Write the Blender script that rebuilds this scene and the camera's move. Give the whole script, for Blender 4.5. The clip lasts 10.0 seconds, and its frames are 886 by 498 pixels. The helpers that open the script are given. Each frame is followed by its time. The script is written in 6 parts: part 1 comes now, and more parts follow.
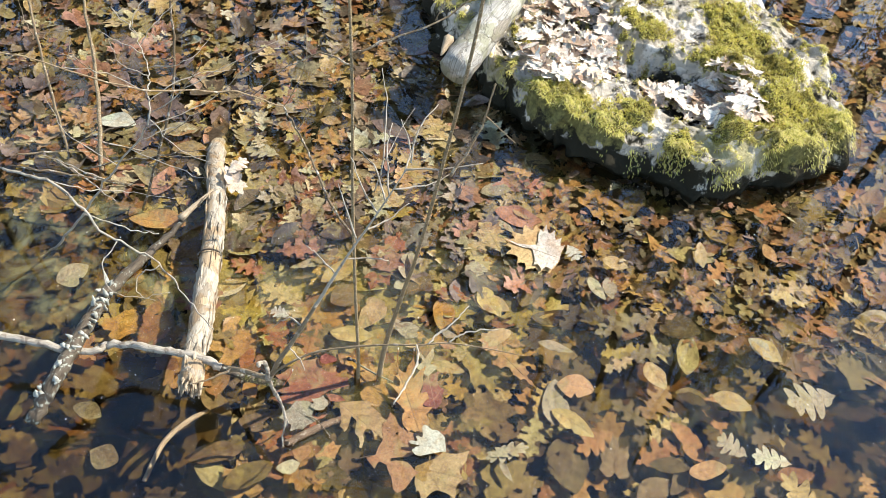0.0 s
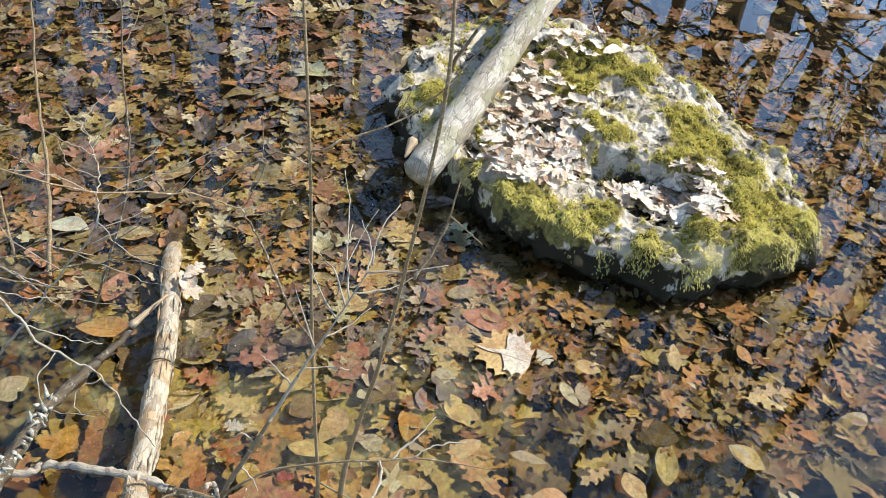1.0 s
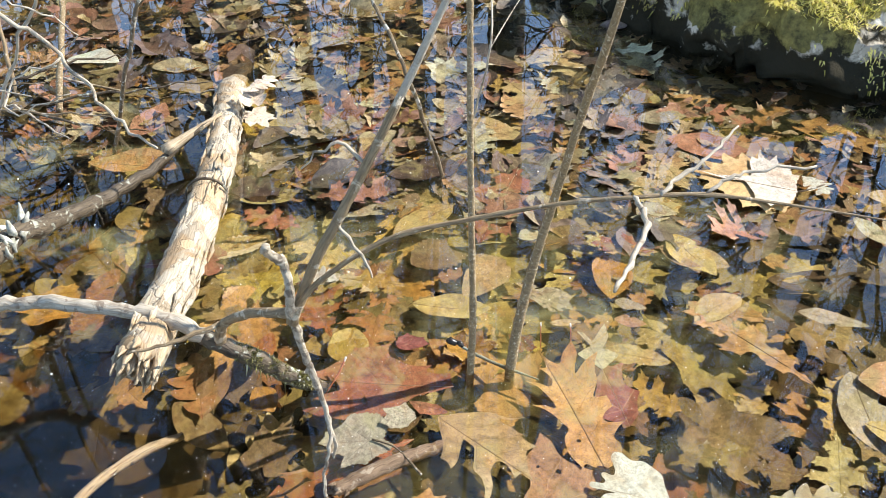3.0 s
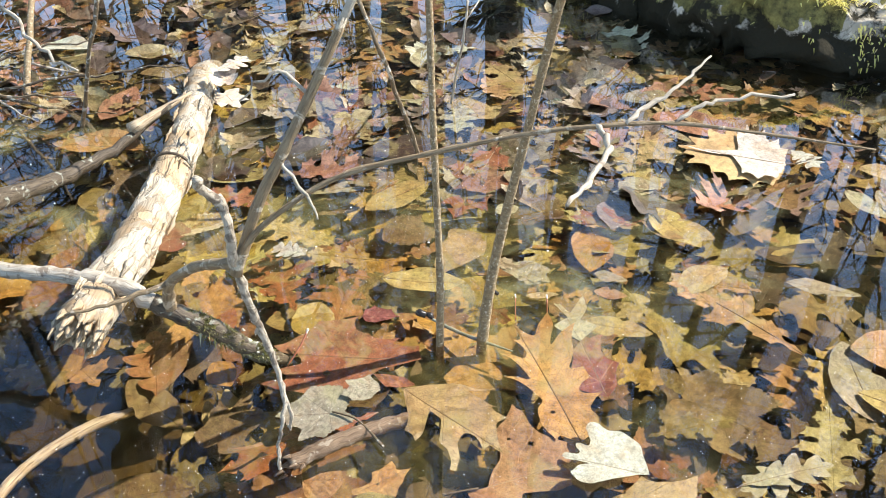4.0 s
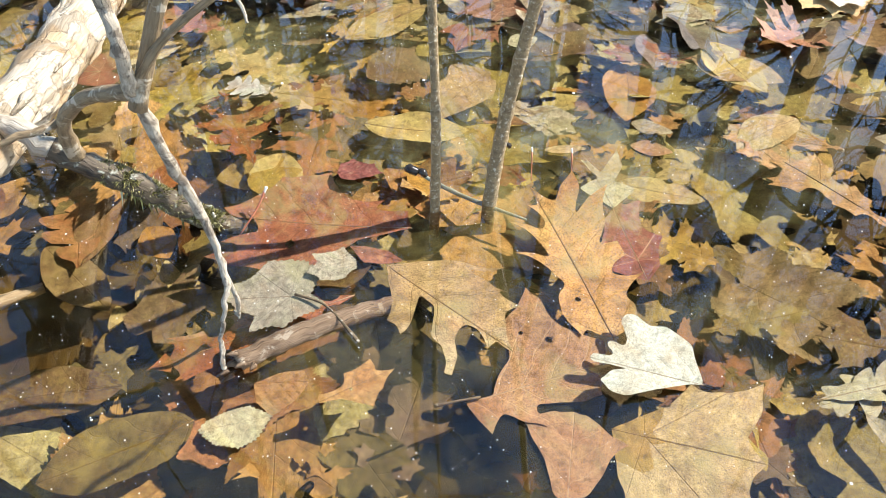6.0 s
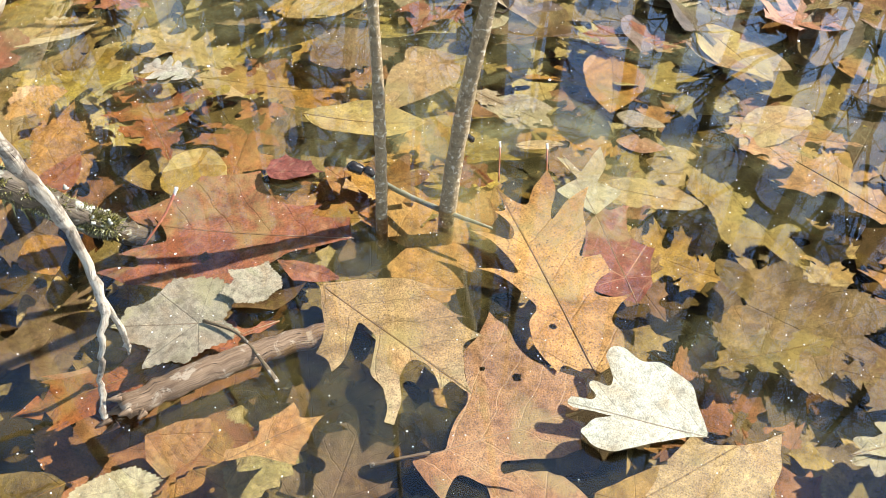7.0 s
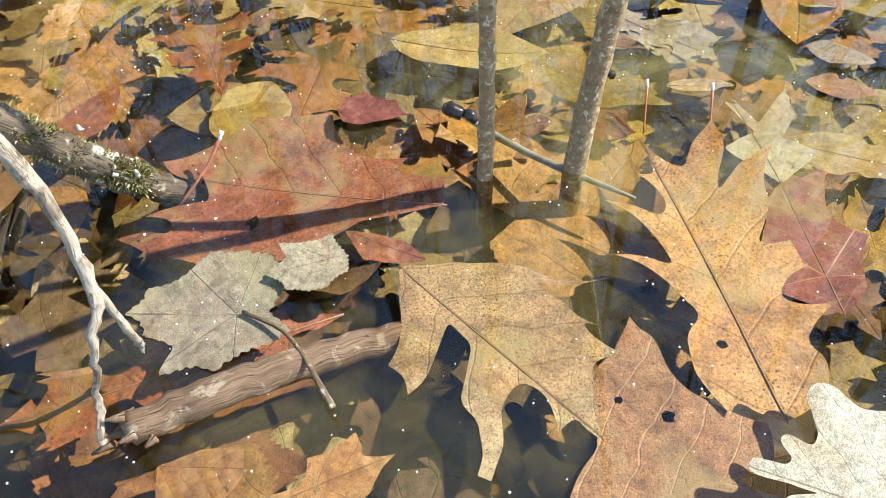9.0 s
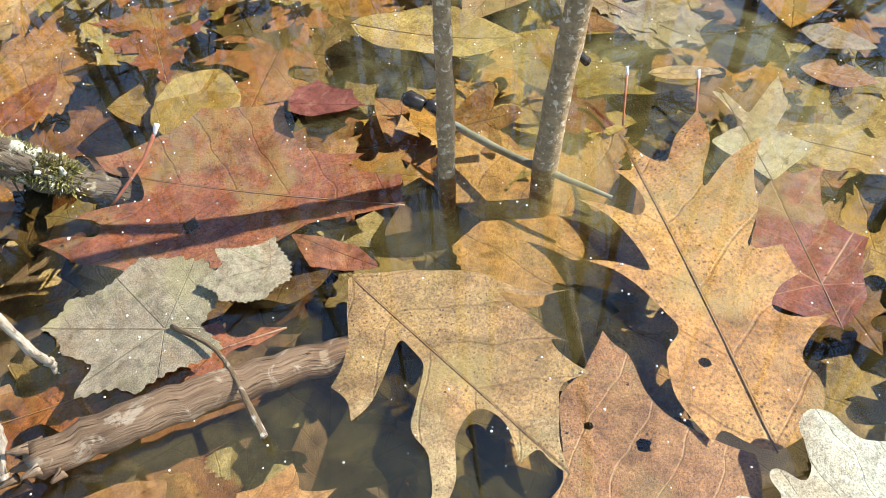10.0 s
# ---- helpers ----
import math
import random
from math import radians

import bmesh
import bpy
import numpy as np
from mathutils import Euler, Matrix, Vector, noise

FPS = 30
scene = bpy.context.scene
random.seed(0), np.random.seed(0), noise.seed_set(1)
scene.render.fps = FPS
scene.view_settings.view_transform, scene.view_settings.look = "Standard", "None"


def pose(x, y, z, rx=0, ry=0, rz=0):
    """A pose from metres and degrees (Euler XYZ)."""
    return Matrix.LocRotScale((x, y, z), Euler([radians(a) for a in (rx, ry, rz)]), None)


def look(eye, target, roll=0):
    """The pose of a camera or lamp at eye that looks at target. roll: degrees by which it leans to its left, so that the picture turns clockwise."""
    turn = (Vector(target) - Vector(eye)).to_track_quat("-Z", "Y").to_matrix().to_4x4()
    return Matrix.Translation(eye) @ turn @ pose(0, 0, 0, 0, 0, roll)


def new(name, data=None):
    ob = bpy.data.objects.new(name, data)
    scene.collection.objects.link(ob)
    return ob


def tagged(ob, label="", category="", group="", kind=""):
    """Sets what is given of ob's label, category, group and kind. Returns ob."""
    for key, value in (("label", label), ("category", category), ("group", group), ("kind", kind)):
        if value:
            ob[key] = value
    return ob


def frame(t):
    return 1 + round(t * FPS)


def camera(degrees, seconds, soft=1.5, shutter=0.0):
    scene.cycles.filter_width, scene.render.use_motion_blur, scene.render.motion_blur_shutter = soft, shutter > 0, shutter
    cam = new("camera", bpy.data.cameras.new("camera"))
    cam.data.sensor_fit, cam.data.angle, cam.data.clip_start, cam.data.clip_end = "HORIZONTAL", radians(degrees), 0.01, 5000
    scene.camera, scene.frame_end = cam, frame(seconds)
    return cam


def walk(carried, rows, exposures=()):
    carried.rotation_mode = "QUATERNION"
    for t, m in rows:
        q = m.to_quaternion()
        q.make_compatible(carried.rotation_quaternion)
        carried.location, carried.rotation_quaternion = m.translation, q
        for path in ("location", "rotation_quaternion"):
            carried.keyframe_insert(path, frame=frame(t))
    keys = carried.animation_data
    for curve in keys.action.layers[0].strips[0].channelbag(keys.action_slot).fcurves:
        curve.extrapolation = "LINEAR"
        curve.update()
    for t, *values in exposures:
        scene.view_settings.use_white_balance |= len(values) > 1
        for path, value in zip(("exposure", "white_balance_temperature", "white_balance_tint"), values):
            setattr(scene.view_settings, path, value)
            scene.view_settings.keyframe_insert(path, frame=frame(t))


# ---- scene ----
from mathutils import geometry

cam = camera(57.3, 10.0, soft=0.5)
PATH = [
    (0, (0.229, 0.417, 1.368), (0.05, 1.692, -0.163), 5.5),
    (0.5, (0.231, 0.417, 1.369), (0.009, 1.798, -0.06), 4.6),
    (1, (0.227, 0.462, 1.325), (0.079, 1.929, -0.027), 6.5),
    (1.5, (0.148, 0.606, 1.16), (-0.001, 2.02, -0.246), 5.4),
    (2, (0.095, 0.645, 0.947), (0.011, 1.966, -0.552), 5.3),
    (2.5, (0.068, 0.65, 0.737), (-0.139, 2.046, -0.681), 2.8),
    (2.7, (0.073, 0.648, 0.672), (-0.235, 2.101, -0.666), 0.9),
    (3.8, (0.117, 0.653, 0.544), (-0.296, 2.205, -0.648), -1.3),
    (4, (0.118, 0.655, 0.537), (-0.266, 2.202, -0.671), -1.0),
    (4.5, (0.107, 0.674, 0.507), (-0.258, 2.21, -0.721), -0.5),
    (5, (0.098, 0.706, 0.488), (-0.263, 2.16, -0.836), -0.6),
    (5.5, (0.092, 0.727, 0.465), (-0.247, 2.065, -0.983), -0.3),
    (5.7, (0.089, 0.745, 0.448), (-0.246, 2.069, -1.013), -0.2),
    (6.8, (0.096, 0.854, 0.364), (-0.221, 2.167, -1.111), 0.1),
    (7, (0.092, 0.857, 0.353), (-0.198, 2.189, -1.111), 1.3),
    (7.5, (0.078, 0.846, 0.358), (-0.186, 2.16, -1.126), 2.6),
    (8, (0.052, 0.846, 0.34), (-0.293, 2.075, -1.2), 0.5),
    (8.5, (0.049, 0.906, 0.309), (-0.414, 2.077, -1.245), -3.9),
    (9, (0.062, 0.947, 0.27), (-0.438, 2.109, -1.279), -4.8),
    (9.5, (0.059, 0.96, 0.248), (-0.441, 2.115, -1.306), -5.0),
    (10, (0.068, 0.977, 0.246), (-0.422, 2.124, -1.318), -4.8),
]
walk(cam, [(t, look(eye, target, roll)) for t, eye, target, roll in PATH], [(0.0, 0.8), (1.0, 0.58), (1.5, 0.52), (2.5, 0.82), (4.0, 1.05), (5.5, 1.05), (7.0, 1.1), (10.0, 0.94)])


# ---- sky, sun ----
world = bpy.data.worlds.new("sky")
scene.world = world
world.use_nodes = True
_nt = world.node_tree
_nt.nodes.clear()
_sky = _nt.nodes.new("ShaderNodeTexSky")
_sky.sky_type = "NISHITA"
_sky.sun_disc = False
SUN_AZ, SUN_EL = 33.0, 42.0          # degrees: from +x towards +y, above the horizon
_sky.sun_elevation = radians(SUN_EL)
_sky.sun_rotation = radians(90 - SUN_AZ)
_sky.altitude, _sky.air_density, _sky.dust_density, _sky.ozone_density = 400.0, 1.0, 0.0, 0.7
_bg = _nt.nodes.new("ShaderNodeBackground")
_bg.inputs["Strength"].default_value = 0.15
_out = _nt.nodes.new("ShaderNodeOutputWorld")
_nt.links.new(_sky.outputs[0], _bg.inputs[0])
_nt.links.new(_bg.outputs[0], _out.inputs[0])
_sl = bpy.data.lights.new("sun", "SUN")
_sl.energy, _sl.angle, _sl.color = 4.3, radians(0.53), (1.0, 0.96, 0.90)
sun = new("sun", _sl)
_a, _e = radians(SUN_AZ), radians(SUN_EL)
_to_sun = Vector((math.cos(_a) * math.cos(_e), math.sin(_a) * math.cos(_e), math.sin(_e)))
sun.matrix_world = look(_to_sun * 30, (0, 0, 0))

# ---- node helpers ----


class Mat:
    """A small builder for a node material."""

    def __init__(self, name):
        self.m = bpy.data.materials.new(name)
        self.m.use_nodes = True
        self.t = self.m.node_tree
        self.t.nodes.clear()
        self.out = self.t.nodes.new("ShaderNodeOutputMaterial")

    def n(self, kind, **kw):
        nd = self.t.nodes.new(kind)
        for k, v in kw.items():
            nd.inputs[k].default_value = v
        return nd

    def link(self, a, b):
        self.t.links.new(a, b)

    def val(self, v, sock):
        if isinstance(v, (int, float)):
            sock.default_value = v
        elif isinstance(v, tuple):
            sock.default_value = (*v, 1.0) if len(v) == 3 else v
        else:
            self.link(v, sock)

    def math(self, op, a, b=0.0, c=0.0, clamp=False):
        nd = self.t.nodes.new("ShaderNodeMath")
        nd.operation, nd.use_clamp = op, clamp
        for s, v in zip(nd.inputs, (a, b, c)):
            self.val(v, s)
        return nd.outputs[0]

    def noise(self, vec, scale, detail=4.0, rough=0.55, dist=0.0, dims="3D", w=None):
        nd = self.t.nodes.new("ShaderNodeTexNoise")
        nd.noise_dimensions = dims
        nd.inputs["Scale"].default_value = scale
        nd.inputs["Detail"].default_value = detail
        nd.inputs["Roughness"].default_value = rough
        nd.inputs["Distortion"].default_value = dist
        if vec is not None:
            self.link(vec, nd.inputs["Vector"])
        if w is not None:
            self.val(w, nd.inputs["W"])
        return nd.outputs[0]

    def voro(self, vec, scale, feature="F1"):
        nd = self.t.nodes.new("ShaderNodeTexVoronoi")
        nd.feature = feature
        nd.inputs["Scale"].default_value = scale
        if vec is not None:
            self.link(vec, nd.inputs["Vector"])
        return nd.outputs["Distance"]

    def ramp(self, fac, *stops, mode="LINEAR"):
        nd = self.t.nodes.new("ShaderNodeValToRGB")
        cr = nd.color_ramp
        cr.interpolation = mode
        while len(cr.elements) < len(stops):
            cr.elements.new(0.5)
        for el, (p, c) in zip(cr.elements, stops):
            el.position = p
            el.color = (c, c, c, 1) if isinstance(c, (int, float)) else (*c, 1)
        self.val(fac, nd.inputs[0])
        return nd.outputs[0]

    def mix(self, fac, a, b, blend="MIX"):
        nd = self.t.nodes.new("ShaderNodeMix")
        nd.data_type, nd.blend_type = "RGBA", blend
        self.val(fac, nd.inputs[0])
        self.val(a, nd.inputs[6])
        self.val(b, nd.inputs[7])
        return nd.outputs[2]

    def coord(self, which="Object"):
        return self.t.nodes.new("ShaderNodeTexCoord").outputs[which]

    def scaled(self, vec, s):
        nd = self.t.nodes.new("ShaderNodeMapping")
        nd.inputs["Scale"].default_value = s
        self.link(vec, nd.inputs["Vector"])
        return nd.outputs[0]

    def bump(self, height, strength=0.4, distance=0.01):
        nd = self.t.nodes.new("ShaderNodeBump")
        nd.inputs["Strength"].default_value = strength
        nd.inputs["Distance"].default_value = distance
        self.link(height, nd.inputs["Height"])
        return nd.outputs[0]

    def surface(self, col, rough=0.6, bump=None, spec=0.4):
        p = self.t.nodes.new("ShaderNodeBsdfPrincipled")
        self.val(col, p.inputs["Base Color"])
        self.val(rough, p.inputs["Roughness"])
        p.inputs["Specular IOR Level"].default_value = spec
        if bump is not None:
            self.link(bump, p.inputs["Normal"])
        self.link(p.outputs[0], self.out.inputs[0])
        return self.m


def leaf_material(name, palette, rnd, vein=0.75, spots=0.5, rough=0.5, spec=0.35, blot=0.5, palmate=False, settled=0.5):
    """Dead leaf: a palette picked by a random value, blotches, dark specks, a midrib and side veins from the leaf's own map.
    rnd: 'object' or 'island'. vein below 1 darkens the veins, above 1 lightens them."""
    k = Mat(name)
    uv = k.t.nodes.new("ShaderNodeUVMap").outputs[0]
    if rnd == "object":
        r = k.t.nodes.new("ShaderNodeObjectInfo").outputs["Random"]
    else:
        r = k.t.nodes.new("ShaderNodeNewGeometry").outputs["Random Per Island"]
    stops = [(i / len(palette), c) for i, c in enumerate(palette)]
    base = k.ramp(r, *stops, mode="CONSTANT")
    sep = k.t.nodes.new("ShaderNodeSeparateXYZ")
    k.link(uv, sep.inputs[0])
    x, y = sep.outputs[0], k.math("ABSOLUTE", sep.outputs[1])
    w4 = k.math("MULTIPLY", r, 37.0)
    big = k.noise(uv, 5.0, 6, 0.70, 0.8, "4D", w4)
    hue = k.noise(uv, 2.2, 4, 0.6, 0.5, "4D", k.math("ADD", w4, 9.0))
    mott = k.noise(uv, 17.0, 5, 0.72, 0.4, "4D", w4)
    fine = k.noise(uv, 110.0, 3, 0.75, 0.0, "4D", w4)
    dark = k.mix(1.0, base, (0.42, 0.37, 0.32), "MULTIPLY")
    light = k.mix(0.30, base, (0.72, 0.56, 0.30))
    col = k.mix(k.ramp(hue, (0.36, 0.9), (0.50, 0.0)), base, k.mix(1.0, base, (0.87, 0.74, 0.62), "MULTIPLY"))
    col = k.mix(k.ramp(hue, (0.50, 0.0), (0.66, 0.55)), col, k.mix(1.0, base, (0.98, 1.10, 0.84), "MULTIPLY"))
    col = k.mix(k.ramp(big, (0.34, min(1.0, blot * 1.6)), (0.52, 0.0)), col, dark)
    col = k.mix(k.ramp(big, (0.54, 0.0), (0.68, 0.6)), col, light)
    col = k.mix(1.0, col, k.ramp(mott, (0.30, 0.55), (0.5, 0.98), (0.7, 1.28)), "MULTIPLY")
    col = k.mix(0.9, col, k.mix(1.0, col, k.ramp(fine, (0.32, 0.35), (0.5, 1.0), (0.68, 1.45)), "MULTIPLY"))
    if rnd == "object":     # silt settled on the blade
        dust = k.noise(k.coord("Object"), 26.0, 7, 0.68, 1.0)
        col = k.mix(k.ramp(dust, (0.50, 0.0), (0.64, settled)), col, (0.34, 0.285, 0.12))
    speck = k.voro(uv, 62.0)
    patch = k.ramp(k.noise(uv, 5.0, 2, 0.5, 0.0, "4D", w4), (0.38, 0.1), (0.60, spots))
    col = k.mix(k.math("MULTIPLY", k.ramp(speck, (0.12, 1.0), (0.26, 0.0)), patch), col, (0.06, 0.035, 0.022))
    # veins
    mid = k.ramp(y, (0.0022, 1.0), (0.0055, 0.0))
    p = k.math("SUBTRACT", x, k.math("MULTIPLY", y, 0.85))
    p = k.math("ADD", p, k.math("MULTIPLY", k.noise(uv, 4.0, 2, 0.5, 0.0, "4D", w4), 0.16))
    f = k.math("FRACT", k.math("MULTIPLY", p, 5.0))
    side = k.ramp(k.math("ABSOLUTE", k.math("SUBTRACT", f, 0.5)), (0.010, 0.6), (0.032, 0.0))
    if palmate:
        px = k.math("SUBTRACT", x, 0.22)
        lines = None
        for deg, wid in ((0, 0.005), (43, 0.004), (98, 0.003)):
            c, sn = math.cos(radians(deg)), math.sin(radians(deg))
            off = k.math("ABSOLUTE", k.math("SUBTRACT", k.math("MULTIPLY", px, sn), k.math("MULTIPLY", y, c)))
            ahead = k.math("GREATER_THAN", k.math("ADD", k.math("MULTIPLY", px, c), k.math("MULTIPLY", y, sn)), 0.0)
            one = k.math("MULTIPLY", k.ramp(off, (wid * 0.5, 1.0), (wid * 1.3, 0.0)), ahead)
            lines = one if lines is None else k.math("MAXIMUM", lines, one)
        mid, side = lines, k.math("MULTIPLY", side, 0.5)
    net = k.ramp(k.voro(uv, 75.0, "DISTANCE_TO_EDGE"), (0.0, 0.16), (0.06, 0.0))
    lines = k.math("MAXIMUM", mid, k.math("MAXIMUM", side, net))
    vc = k.mix(1.0, col, (vein, vein * 0.95, vein * 0.9), "MULTIPLY") if vein < 1 else k.mix(0.45, col, (0.62, 0.46, 0.26))
    col = k.mix(lines, col, vc)
    swell = k.ramp(k.math("ABSOLUTE", k.math("SUBTRACT", f, 0.5)), (0.0, 0.0), (0.5, 1.0), mode="EASE")
    h = k.math("ADD", k.math("MULTIPLY", lines, -0.35), k.math("ADD", k.math("MULTIPLY", fine, 0.45), k.math("ADD", k.math("MULTIPLY", swell, 0.3), k.math("MULTIPLY", mott, 0.7))))
    return k.surface(col, k.ramp(fine, (0.3, rough - 0.1), (0.7, rough + 0.15)), k.bump(h, 0.55, 0.0016), spec)


def wood_material(name, pale, dark, grain=(6, 60, 60), crack=0.6, rough=0.75, patch=None, patch_amount=0.5, patch_scale=18.0, axis_map=True, flakes=None):
    """Weathered wood or bark: grain drawn along the tube's own map, cracks, and patches of a second colour."""
    k = Mat(name)
    v = k.coord("UV" if axis_map else "Object")
    g = k.noise(k.scaled(v, grain), 1.0, 5, 0.6, 0.3)
    o = k.coord("Object")
    b = k.noise(o, 45.0, 5, 0.6, 0.5)
    col = k.mix(k.ramp(g, (0.32, 1.0), (0.62, 0.0)), pale, dark)
    col = k.mix(k.ramp(b, (0.35, 0.6), (0.6, 0.0)), col, k.mix(0.5, dark, pale))
    if patch:
        pm = k.ramp(k.noise(o, patch_scale, 4, 0.62, 0.6), (0.62 - 0.24 * patch_amount, 0.0), (0.68 - 0.2 * patch_amount, 1.0))
        col = k.mix(pm, col, patch)
    ck = k.ramp(k.noise(k.scaled(v, (grain[0] * 1.5, grain[1] * 1.4, grain[2])), 1.0, 2, 0.5, 0.8), (0.30, crack), (0.40, 0.0))
    col = k.mix(ck, col, (0.035, 0.025, 0.018))
    hb = k.math("ADD", k.math("MULTIPLY", g, 0.7), k.math("MULTIPLY", b, 0.5))
    hb = k.math("SUBTRACT", hb, k.math("MULTIPLY", ck, 0.6))
    if flakes:      # plates of bark lifting at their edges
        wv = k.t.nodes.new("ShaderNodeVectorMath")
        wv.operation = "MULTIPLY_ADD"
        nz = k.t.nodes.new("ShaderNodeTexNoise")
        nz.inputs["Scale"].default_value, nz.inputs["Detail"].default_value = 70.0, 4.0
        k.link(o, nz.inputs["Vector"])
        k.link(nz.outputs["Color"], wv.inputs[0])
        wv.inputs[1].default_value = (0.03, 0.03, 0.03)
        k.link(o, wv.inputs[2])
        sv = k.scaled(wv.outputs[0], flakes)
        edge = k.ramp(k.voro(sv, 1.0, "DISTANCE_TO_EDGE"), (0.0, 1.0), (0.07, 0.0))
        cell = k.t.nodes.new("ShaderNodeTexVoronoi")
        cell.inputs["Scale"].default_value = 1.0
        k.link(sv, cell.inputs["Vector"])
        tone = k.t.nodes.new("ShaderNodeSeparateColor")
        k.link(cell.outputs["Color"], tone.inputs[0])
        col = k.mix(1.0, col, k.ramp(tone.outputs[0], (0.0, (0.72, 0.64, 0.54)), (0.45, (1.0, 0.97, 0.92)), (1.0, (1.25, 1.22, 1.16))), "MULTIPLY")
        col = k.mix(k.math("MULTIPLY", edge, 0.26), col, (0.07, 0.05, 0.035))
        hb = k.math("ADD", hb, k.math("SUBTRACT", k.math("MULTIPLY", tone.outputs[0], 0.9), k.math("MULTIPLY", edge, 0.8)))
    return k.surface(col, rough, k.bump(hb, 0.6, 0.004), 0.25)


TAN, ORANGE, REDB, RED = (0.46, 0.33, 0.155), (0.44, 0.245, 0.085), (0.34, 0.130, 0.064), (0.28, 0.090, 0.060)
YEL, OLIVE, PALE, GREY = (0.46, 0.345, 0.12), (0.20, 0.155, 0.07), (0.42, 0.37, 0.235), (0.30, 0.25, 0.165)
WHITE, DARK, PINK, DRED = (0.47, 0.43, 0.31), (0.085, 0.055, 0.042), (0.44, 0.25, 0.115), (0.21, 0.055, 0.034)


def shade(c, f, g=1.0):
    return (c[0] * f, c[1] * f * g, c[2] * f * g)


LEAF = {}
for n, c, v, sp, b in (("tan", TAN, 0.55, 0.9, 0.45), ("orange", ORANGE, 0.65, 0.9, 0.5), ("redbrown", REDB, 0.65, 0.8, 0.6), ("red", RED, 1.3, 0.6, 0.6), ("yellow", YEL, 0.75, 0.5, 0.4),
                      ("olive", OLIVE, 0.75, 0.6, 0.6), ("pale", PALE, 0.75, 0.5, 0.4), ("grey", GREY, 0.45, 0.5, 0.4), ("white", WHITE, 0.8, 0.5, 0.25), ("dark", DARK, 0.8, 0.4, 0.5),
                      ("pink", PINK, 1.3, 0.9, 0.5), ("darkred", DRED, 0.8, 0.3, 0.5), ("cream", (0.80, 0.70, 0.54), 0.8, 0.3, 0.3), ("amber", (0.56, 0.36, 0.15), 0.7, 0.4, 0.4)):
    for star in (False, True):
        LEAF[n, star] = leaf_material(n + "_leaf", [shade(c, 0.88, 0.95), c, shade(c, 1.12, 1.03)], "object", vein=v, spots=sp, blot=b, palmate=star, settled=0.08 if n in ("cream", "white", "amber", "darkred") else 0.55)
DROWNED = [shade(c, 1.10, 1.04) for c in (shade(OLIVE, 0.75), (0.25, 0.125, 0.075), (0.25, 0.18, 0.115), shade(TAN, 0.62), (0.36, 0.20, 0.09), (0.15, 0.095, 0.07), shade(TAN, 0.9), (0.21, 0.15, 0.13),
           (0.34, 0.26, 0.11), shade(OLIVE, 1.15), (0.30, 0.185, 0.13), DARK, PALE, (0.50, 0.40, 0.25), (0.055, 0.04, 0.033), (0.40, 0.20, 0.12), (0.28, 0.13, 0.08), (0.29, 0.225, 0.14), (0.25, 0.19, 0.09), (0.11, 0.08, 0.055), (0.42, 0.25, 0.12))]
LITTER = leaf_material("drowned_leaf_litter", DROWNED, "island", vein=0.7, spots=0.6, blot=0.65)
YLITTER = leaf_material("yellow_leaf_litter", [(0.50, 0.41, 0.12), (0.40, 0.335, 0.13), (0.54, 0.39, 0.14), (0.34, 0.29, 0.12), (0.56, 0.49, 0.25), (0.47, 0.29, 0.10), (0.44, 0.37, 0.20)], "island", vein=0.7, spots=0.6, blot=0.6)
LOOSE = leaf_material("loose_drowned_leaf", DROWNED, "object", vein=0.7, spots=0.7, blot=0.6)
DRY_LITTER = leaf_material("dry_leaf_litter", [(0.88, 0.75, 0.61), (0.92, 0.84, 0.71), (0.72, 0.56, 0.42), (0.94, 0.88, 0.77), (0.88, 0.78, 0.65), (0.46, 0.32, 0.22)],
                           "island", vein=0.75, spots=0.3, rough=0.75, spec=0.2, blot=0.3)
GREYLOG = wood_material("weathered_grey_log", (0.66, 0.62, 0.54), (0.24, 0.215, 0.17), (30, 300, 300), 0.5, 0.85, (0.36, 0.34, 0.24), 0.5, 14.0, flakes=(26, 8, 26))
PEELED = wood_material("peeled_grey_wood", (0.52, 0.46, 0.36), (0.32, 0.265, 0.19), (30, 420, 420), 0.25, 0.8, (0.42, 0.31, 0.19), 0.5, 20.0, flakes=(52, 15, 52))
ENDWOOD = wood_material("frayed_wood", (0.62, 0.50, 0.33), (0.30, 0.19, 0.10), (40, 500, 500), 0.6, 0.85)
DARKBARK = wood_material("wet_dark_bark", (0.16, 0.12, 0.075), (0.045, 0.032, 0.022), (60, 300, 300), 0.7, 0.5, (0.40, 0.40, 0.31), 0.22, 90.0)
BONE = wood_material("bleached_twig", (0.58, 0.50, 0.38), (0.27, 0.21, 0.14), (140, 420, 420), 0.55, 0.7, (0.20, 0.155, 0.11), 0.42, 75.0)
PALETWIG = wood_material("white_dead_twig", (0.56, 0.49, 0.38), (0.30, 0.24, 0.165), (60, 320, 320), 0.2, 0.7, (0.26, 0.20, 0.14), 0.22, 60.0)
TWIG = wood_material("grey_twig", (0.36, 0.26, 0.145), (0.15, 0.10, 0.055), (80, 400, 400), 0.25, 0.6, (0.58, 0.48, 0.34), 0.25, 70.0)
TWIGDK = wood_material("olive_twig", (0.22, 0.155, 0.085), (0.09, 0.06, 0.034), (80, 400, 400), 0.25, 0.55, (0.5, 0.45, 0.36), 0.3, 90.0)
